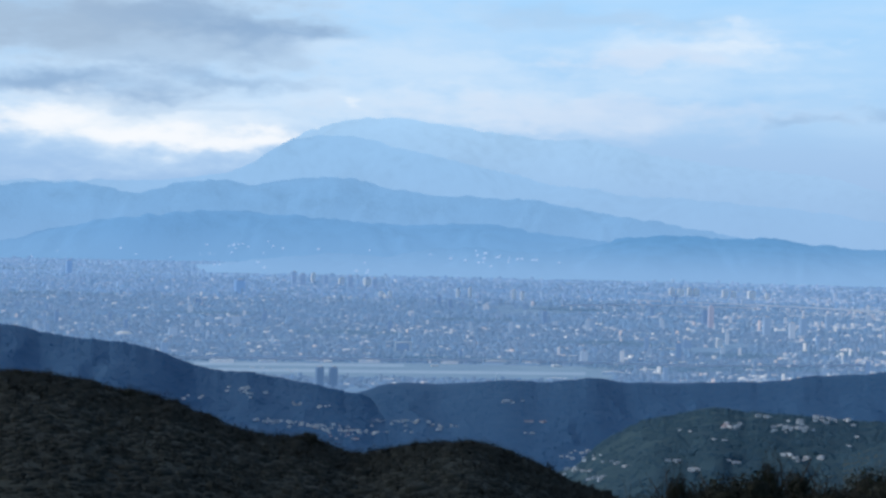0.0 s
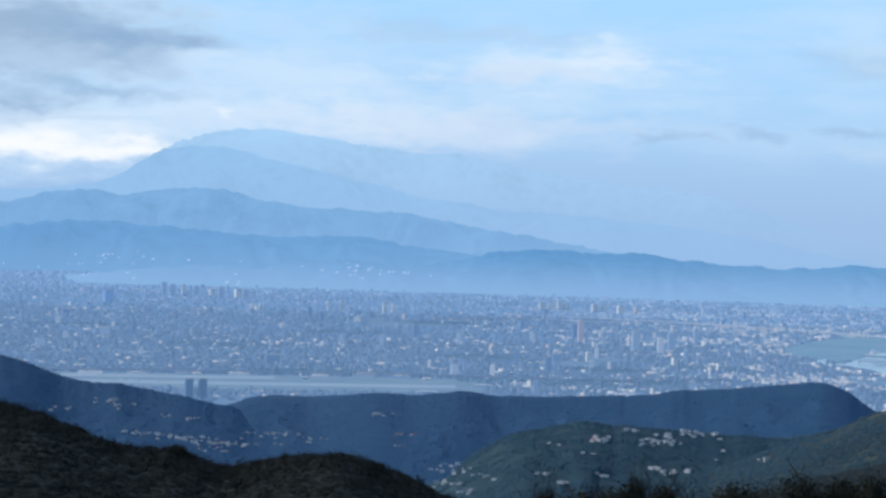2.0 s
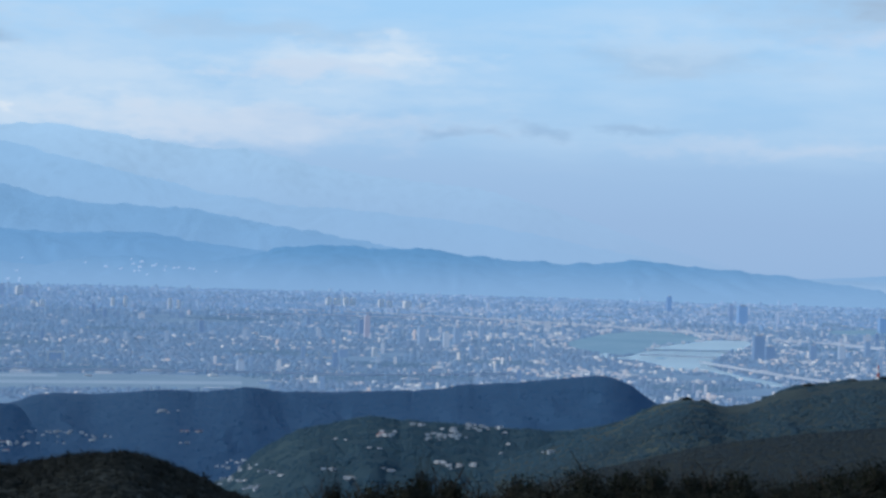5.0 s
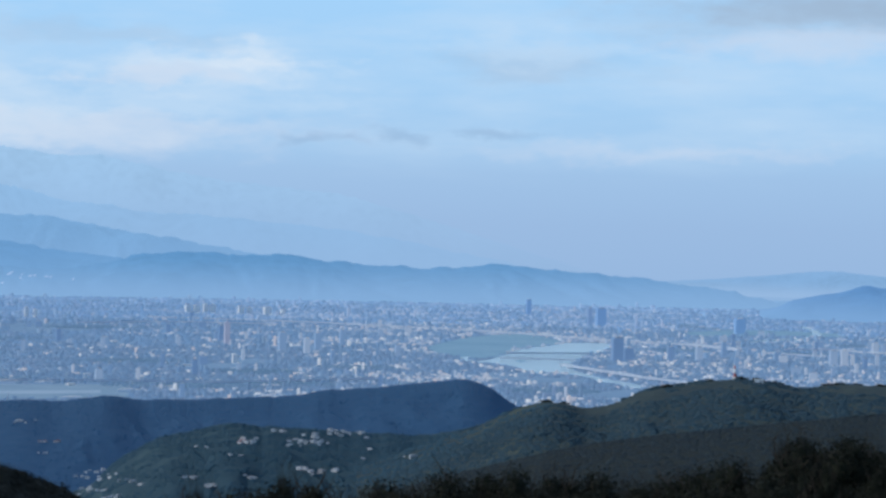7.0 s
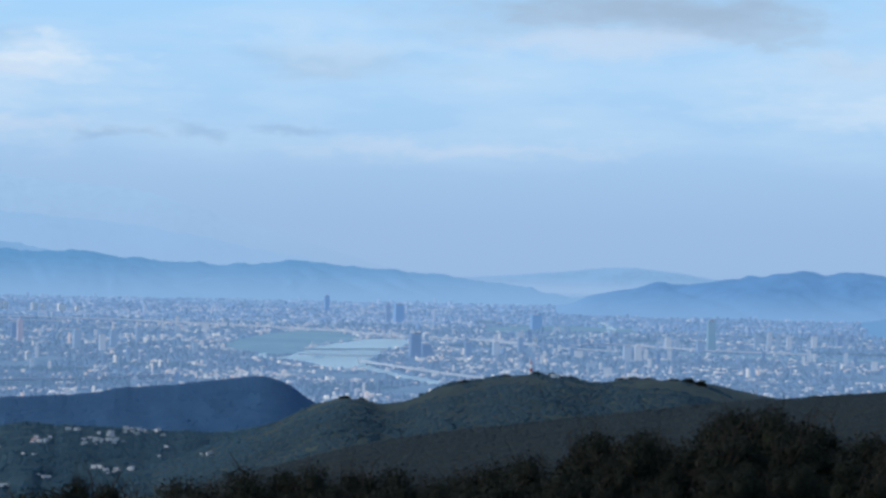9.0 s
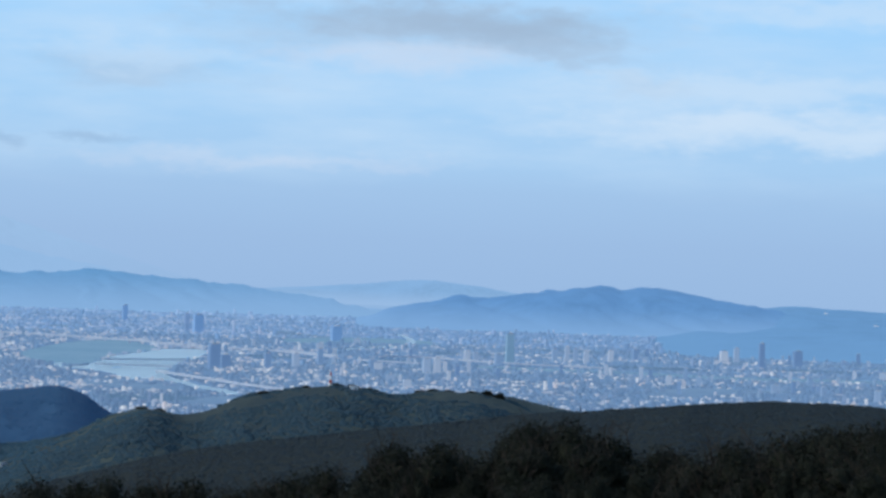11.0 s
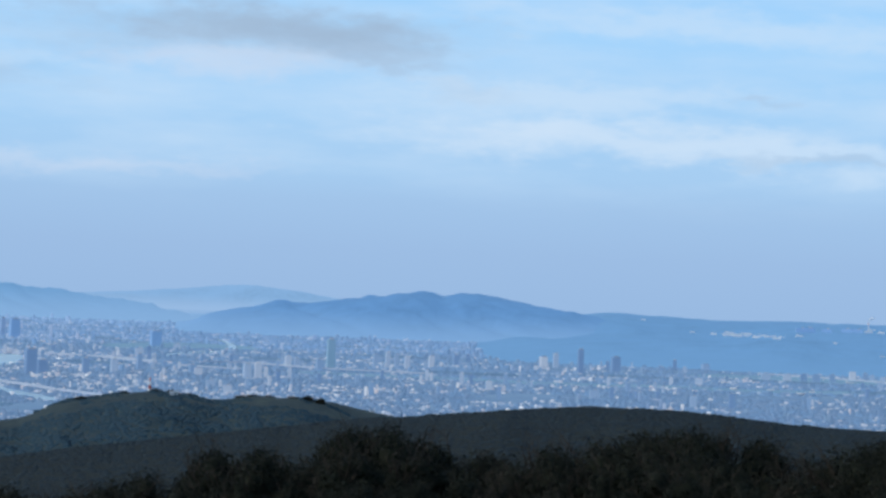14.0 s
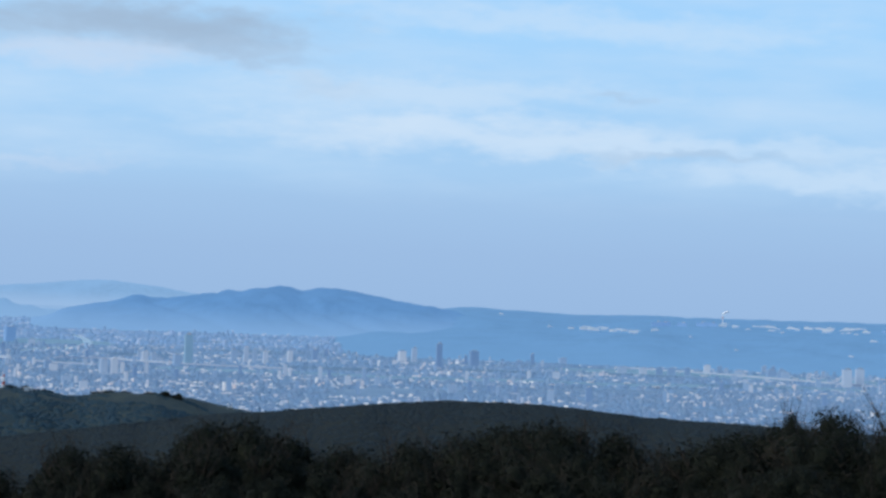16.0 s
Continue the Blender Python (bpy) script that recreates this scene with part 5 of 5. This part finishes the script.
for i, (a, e) in enumerate(((-5.34, -4.23), (-5.06, -4.24), (-4.83, -4.26), (-4.34, -4.26), (-4.22, -4.32), (-4.1, -4.27))):
    m = Matrix.Translation(flat(a, e) + Vector((0, 0, 0.2))) @ Matrix.Rotation(radians(random.uniform(-40, 60)), 4, "Z")
    (plane if i == 0 else copy_thing(plane, m)).matrix_basis = m @ Matrix.Scale(1.5, 4)
root = new("leaning_pylon")
bm = bmesh.new()
for i in range(8):
    u0, u1 = i / 8, (i + 1) / 8
    vs = [bm.verts.new((0.9 * u * u + x * (1 - 0.5 * u), y * (1 - 0.5 * u), 6.2 * u)) for u in (u0, u1) for x, y in ((-0.3, -0.3), (0.3, -0.3), (0.3, 0.3), (-0.3, 0.3))]
    for k in range(4):
        bm.faces.new((vs[k], vs[(k + 1) % 4], vs[4 + (k + 1) % 4], vs[4 + k]))
part("mast", bm, PAINT["white"], root)
part("deck", blk(-4, 0, 0.9, 9, 1.2, 0.3), PAINT["deck"], root)
stand(tagged(root, "white leaning bridge pylon beyond the wooded ridge", "pylon"), flat(1.6, -4.6), radians(-2))

# mast and hut on the grassy hill
mast = new("radio_mast")
for i in range(4):
    part("band", drum(0.42 - 0.08 * i, 0.36 - 0.08 * i, 0.78, 8, 0.8 * i), PAINT["red" if i % 2 else "white"], mast)
part("whip", drum(0.05, 0.03, 0.6, 6, 3.2), PAINT["steel"], mast)
stand(tagged(mast, "red and white radio mast on the hilltop", "mast"), bearing(22.22, 428, float(surface(np.array([22.22]), np.array([428.0]))[0]) - 0.1))
hut = new("hill_hut")
part("wall", blk(0, 0, -0.3, 1.6, 1.0, 0.8), PAINT["white"], hut)
part("roof", blk(0, 0, 0.5, 1.8, 1.2, 0.14), PAINT["white"], hut)
part("door", blk(0.3, -0.5, -0.1, 0.3, 0.04, 0.5), PAINT["pane"], hut)
stand(tagged(hut, "low white hut on the grassy hilltop", "hut"), meet(22.9, -3.6, 120) + Vector((0, 0, 0.05)), radians(-20))
goal = new("hilltop_gate")
for x in (-0.55, 0.55):
    part("post", blk(x, 0, -0.3, 0.18, 0.18, 1.1), PAINT["white"], goal)
part("beam", blk(0, 0, -0.1, 1.1, 0.16, 0.25), PAINT["white"], goal)
stand(tagged(goal, "small white two-posted structure on the ridge", "gate"), meet(28.55, -3.86, 120))

# ---- woods ----


def foliage(n, leaf, seed, dome=0.75, hollow=0.6):
    """A crown of loose leaf quads about one metre wide, in uneven clumps."""
    g = np.random.default_rng(seed)
    k = max(4, n // 14)
    d = g.normal(size=(k, 3))
    d[:, 2] = np.abs(d[:, 2]) * 1.1 - 0.15
    d /= np.linalg.norm(d, axis=1)[:, None]
    heart = d * g.uniform(hollow, 1.0, (k, 1)) * np.array((0.5, 0.5, dome * 0.6))
    c = heart[g.integers(0, k, n)] + g.normal(size=(n, 3)) * 0.085
    face = c / (np.linalg.norm(c, axis=1)[:, None] + 1e-6) + g.normal(size=(n, 3)) * 0.22 + np.array((0, 0, 0.4))
    u = np.cross(face, g.normal(size=(n, 3)))
    u /= np.linalg.norm(u, axis=1)[:, None]
    w = np.cross(face, u)
    w /= np.linalg.norm(w, axis=1)[:, None]
    s = leaf * g.uniform(0.6, 1.3, (n, 1))
    q = np.stack([c - u * s, c - w * s * 0.7, c + u * s, c + w * s * 0.7], 1)
    return q


def dome(nu, nv, seed):
    """A rounded, uneven crown about one metre wide."""
    g = np.random.default_rng(seed)
    u, v = np.meshgrid(np.linspace(0, 2 * np.pi, nu, endpoint=False), np.linspace(0.0, 1.25, nv + 1))
    bump = 1 + 0.15 * g.normal(size=u.shape) * (v > 0.01)
    p = np.stack([0.5 * np.sin(v * 1.45) * np.cos(u) * bump, 0.5 * np.sin(v * 1.45) * np.sin(u) * bump, 0.52 * np.cos(v * 1.45) * bump], -1)
    k = np.arange(nv)[:, None] * nu + np.arange(nu)[None, :]
    k2 = np.arange(nv)[:, None] * nu + (np.arange(nu)[None, :] + 1) % nu
    f = np.stack([k, k + nu, k2 + nu, k2], -1).reshape(-1, 4)
    return p.reshape(-1, 3), f


def crowns(name, label, key, a0, a1, r0, r1, count, size, nu, nv, mat, seed, sparse=-2.0, crest=0.0, low=1.0, bald=None):
    """Closed woods of many rounded crowns over a ridge, seen from far off."""
    g = np.random.default_rng(seed)
    az, r = g.uniform(a0, a1, count), np.sqrt(g.uniform(r0 * r0, r1 * r1, count))
    r[: int(count * crest)] = RIDGES[key].rc * g.uniform(0.93, 1.03, int(count * crest))
    x, y = r * np.sin(np.radians(az)), r * np.cos(np.radians(az))
    patch = vnoise(x / (size * 8), y / (size * 8), seed, 3)
    ok = patch > sparse
    if bald:
        ok &= (r < bald) | (patch > 0.16)
    az, r, x, y = az[ok], r[ok], x[ok], y[ok]
    z = surface(az, r)
    forms = [dome(nu, nv, seed + i) for i in range(8)]
    shape = np.stack([f[0] for f in forms])[g.integers(0, 8, len(az))]
    t, s = g.uniform(0, 6.28, len(az))[:, None], (size * g.lognormal(0, 0.35, len(az)))[:, None]
    gx = (shape[..., 0] * np.cos(t) - shape[..., 1] * np.sin(t)) * s + x[:, None]
    gy = (shape[..., 0] * np.sin(t) + shape[..., 1] * np.cos(t)) * s + y[:, None]
    gz = (shape[..., 2] - 0.2) * s * low * g.uniform(0.7, 1.2, len(az))[:, None] + z[:, None]
    n = shape.shape[1]
    faces = (forms[0][1][None] + n * np.arange(len(az))[:, None, None]).reshape(-1, 4)
    ob = new(name, mesh_np(name, np.stack([gx, gy, gz], -1).reshape(-1, 3), faces, mat, True))
    return tagged(ob, label, "wood", kind="stuff")


def canopy(name, label, key, a0, a1, r0, r1, count, size, leaves, leaf, mat, seed, sparse=-2.0, crest=0.0):
    """A wood of many crowns over a ridge."""
    g = np.random.default_rng(seed)
    az, r = g.uniform(a0, a1, count), np.sqrt(g.uniform(r0 * r0, r1 * r1, count))
    if crest:
        r[: int(count * crest)] = RIDGES[key].rc * g.uniform(0.93, 1.03, int(count * crest))
    x, y = r * np.sin(np.radians(az)), r * np.cos(np.radians(az))
    ok = vnoise(x / (size * 9), y / (size * 9), seed, 3) > sparse
    az, r, x, y = az[ok], r[ok], x[ok], y[ok]
    z = surface(az, r)
    forms = np.stack([foliage(leaves, leaf, seed + i) for i in range(6)])
    pick = g.integers(0, 6, len(az))
    t = g.uniform(0, 6.28, len(az))
    s = size * g.lognormal(0, 0.3, len(az))
    q = forms[pick]
    c_, s_ = np.cos(t)[:, None, None], np.sin(t)[:, None, None]
    gx = (q[..., 0] * c_ - q[..., 1] * s_) * s[:, None, None] + x[:, None, None]
    gy = (q[..., 0] * s_ + q[..., 1] * c_) * s[:, None, None] + y[:, None, None]
    gz = (q[..., 2] - 0.12) * s[:, None, None] * g.uniform(0.75, 1.15, len(az))[:, None, None] + z[:, None, None]
    v = np.stack([gx, gy, gz], -1).reshape(-1, 3)
    ob = new(name, mesh_np(name, v, np.arange(len(v)).reshape(-1, 4), mat))
    return tagged(ob, label, "wood", kind="stuff")


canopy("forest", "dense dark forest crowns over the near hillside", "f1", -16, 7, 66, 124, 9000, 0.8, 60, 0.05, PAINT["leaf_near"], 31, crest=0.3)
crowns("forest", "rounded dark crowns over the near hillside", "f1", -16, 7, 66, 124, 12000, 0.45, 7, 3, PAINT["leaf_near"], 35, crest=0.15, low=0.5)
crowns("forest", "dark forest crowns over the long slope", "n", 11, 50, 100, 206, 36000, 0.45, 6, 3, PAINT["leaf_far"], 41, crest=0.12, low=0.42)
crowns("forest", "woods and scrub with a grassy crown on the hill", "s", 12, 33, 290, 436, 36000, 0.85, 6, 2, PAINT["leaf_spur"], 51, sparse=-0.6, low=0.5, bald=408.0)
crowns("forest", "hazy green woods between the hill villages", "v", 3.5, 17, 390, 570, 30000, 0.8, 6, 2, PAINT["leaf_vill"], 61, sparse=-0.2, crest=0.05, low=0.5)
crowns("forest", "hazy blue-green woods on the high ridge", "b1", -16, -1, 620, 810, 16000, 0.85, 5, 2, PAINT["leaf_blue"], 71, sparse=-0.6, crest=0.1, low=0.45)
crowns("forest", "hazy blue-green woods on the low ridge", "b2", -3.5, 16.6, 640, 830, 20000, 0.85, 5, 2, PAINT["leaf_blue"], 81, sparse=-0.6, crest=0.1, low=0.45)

# ---- near brush ----


def limb(bm, a, b, r1, r2, n=6):
    d = b - a
    q = d.to_track_quat("Z", "Y").to_matrix().to_4x4()
    bmesh.ops.create_cone(bm, cap_ends=True, segments=n, radius1=r1, radius2=r2, depth=d.length, matrix=Matrix.Translation((a + b) / 2) @ q)


TALL = []


def shrub(name, label, high, wide, leaves, leaf, seed, bare=False):
    """A shrub or small tree: forked stems, limbs, twigs and a loose crown."""
    g = random.Random(seed)
    root = new(name)
    stem, twigs = bmesh.new(), bmesh.new()
    tips = []
    for i in range(4 if bare else 3):
        top = Vector((g.uniform(-0.2, 0.2) * wide, g.uniform(-0.2, 0.2) * wide, high * g.uniform(0.4, 0.55)))
        limb(stem, Vector((g.uniform(-0.08, 0.08), g.uniform(-0.08, 0.08), -0.4)), top, 0.07 * high / 3, 0.035 * high / 3)
        for j in range(5):
            a = g.uniform(0, 6.28)
            t2 = top + Vector((math.cos(a) * wide * g.uniform(0.12, 0.36), math.sin(a) * wide * g.uniform(0.12, 0.36), high * g.uniform(0.12, 0.42)))
            limb(twigs, top, t2, 0.03 * high / 3, 0.012, 5)
            tips.append(t2)
            for k in range(5 if bare else 3):
                a = g.uniform(0, 6.28)
                t3 = t2 + Vector((math.cos(a) * wide * 0.12, math.sin(a) * wide * 0.12, high * g.uniform(0.03, 0.2)))
                limb(twigs, t2, t3, 0.012, 0.005, 3)
                tips.append(t3)
    part("stem", stem, PAINT["bark"], root)
    part("branchwork", twigs, PAINT["bark"], root)
    r = np.random.default_rng(seed)
    tip = np.array([tuple(t) for t in tips])
    n = leaves
    if bare:
        c = tip[r.integers(0, len(tip), n)] + r.normal(size=(n, 3)) * np.array((0.05 * wide, 0.05 * wide, 0.03 * high))
        c = c[c[:, 2] < tip[:, 2].max()]
        n = len(c)
        u = r.normal(size=(n, 3))
        w = np.cross(u, r.normal(size=(n, 3)))
    else:
        reach = np.array((wide / 2, wide / 2, high * 0.68))
        e = r.normal(size=(30, 3))
        e[:, 2] = np.abs(e[:, 2]) * 1.1 - 0.25
        e /= np.linalg.norm(e, axis=1)[:, None]
        heart = e * r.uniform(0.55, 0.8, (30, 1)) * reach + np.array((0, 0, high * 0.3))
        girth = wide * r.uniform(0.10, 0.19, 30)
        pick = r.integers(0, 30, n)
        d = r.normal(size=(n, 3))
        d[:, 2] += 0.25
        d /= np.linalg.norm(d, axis=1)[:, None]
        c = heart[pick] + d * (girth[pick] * r.normal(0.85, 0.22, n))[:, None]
        face = d + r.normal(size=(n, 3)) * 0.5
        u = np.cross(face, r.normal(size=(n, 3)))
        w = np.cross(face, u)
    u /= np.linalg.norm(u, axis=1)[:, None]
    w /= np.linalg.norm(w, axis=1)[:, None]
    s = leaf * r.uniform(0.6, 1.3, (n, 1))
    q = np.stack([c - u * s, c - w * s * 0.5, c + u * s, c + w * s * 0.5], 1).reshape(-1, 3)
    f = np.arange(len(q)).reshape(-1, 4)
    if not bare:
        for k in range(31):
            core, cf = dome(6, 2, seed * 40 + k)
            core = core * 0.95 * reach + np.array((0, 0, high * 0.26)) if k == 30 else core * girth[k] * 1.05 + heart[k]
            q, f = np.concatenate([q, core]), np.concatenate([f, cf + len(q)])
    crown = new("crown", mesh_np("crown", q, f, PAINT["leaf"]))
    crown.parent = root
    TALL.append(float(np.percentile(q[:, 2], 99.8)))
    return tagged(root, label, "shrub", "brush below the look-out")


SHRUBS = [shrub("shrub", "dark dense evergreen shrub on the slope", 3.0, 3.2, 17000, 0.05, 1), shrub("shrub", "dark round-headed shrub on the slope", 3.2, 4.0, 20000, 0.052, 2),
          shrub("shrub", "dark upright shrub with ragged leafy tips", 3.4, 2.6, 15000, 0.046, 3), shrub("shrub", "thin dark shrub with twiggy top", 3.0, 2.6, 2600, 0.03, 4, True)]


used = set()


def plant(a, r, el, k, girth=1.0):
    z0 = float(slope(a, r)) - 0.1
    top = r * math.tan(radians(el))
    size = max(0.2, (top - z0) / TALL[k])
    m = Matrix.Translation(bearing(a, r, z0)) @ Matrix.Rotation(random.uniform(0, 6.28), 4, "Z")
    ob = copy_thing(SHRUBS[k], m) if k in used else SHRUBS[k]
    used.add(k)
    ob.matrix_basis = m @ Matrix.Diagonal((size * girth, size * girth, size, 1))


for row, (r, drop, step) in enumerate(((46, 0.0, 1.25), (42, 0.55, 1.5), (37, 1.25, 1.8), (32, 2.2, 2.2))):
    a = 4.0 if row == 0 else 6.0
    while a < 49:
        e = float(np.interp(a, BAZ, BEL)) - drop + random.uniform(-0.3, 0.08)
        k = random.choices((0, 1, 2, 3), (4, 4, 3, 1 if a < 20 else 5 if a > 42 else 0.8))[0]
        plant(a, r + random.uniform(-1.5, 1.5), e, k, random.uniform(0.75, 1.2))
        a += step * random.uniform(0.7, 1.3)
# single trees that stand out of the brush and of the wooded hill
for a, e, girth in ((28.75, -4.26, 0.85), (28.2, -4.36, 0.75), (25.2, -5.05, 0.95), (24.4, -5.15, 0.85), (37.3, -3.98, 0.95), (36.4, -4.2, 0.8), (33.4, -4.7, 0.9), (45.2, -3.3, 0.9), (42.9, -4.05, 0.9)):
    plant(a, 44.0, e, 1, girth)
for a, e in ((9.42, -6.62), (6.9, -7.05), (44.6, -3.4)):
    plant(a, 45.0, e, 2, 0.4)


def hill_tree(a, e, r, wide):
    z0 = float(surface(np.array([a]), np.array([r]))[0]) - 0.3
    size = (r * math.tan(radians(e)) - z0) / TALL[1]
    m = Matrix.Translation(bearing(a, r, z0)) @ Matrix.Rotation(random.uniform(0, 6.28), 4, "Z")
    copy_thing(SHRUBS[1], m).matrix_basis = m @ Matrix.Diagonal((wide, wide, size, 1))


for a, e, w in ((-3.75, -6.02, 0.5), (-6.6, -5.5, 0.4), (-8.9, -4.85, 0.4), (-6.9, -5.48, 0.35), (0.9, -6.18, 0.5), (-11.8, -4.32, 0.5)):
    hill_tree(a, e, 119.0, w)
for a, e, w in ((24.8, -3.52, 0.8), (25.15, -3.48, 0.9), (25.6, -3.5, 0.8), (26.3, -3.5, 0.9), (26.7, -3.47, 0.8), (27.05, -3.52, 0.7), (22.4, -3.4, 0.9), (22.85, -3.42, 0.8), (23.3, -3.5, 0.8), (21.5, -3.5, 0.7), (20.3, -3.68, 0.8), (16.9, -4.2, 0.9), (17.4, -4.26, 0.8)):
    hill_tree(a, e, 428.0, w)
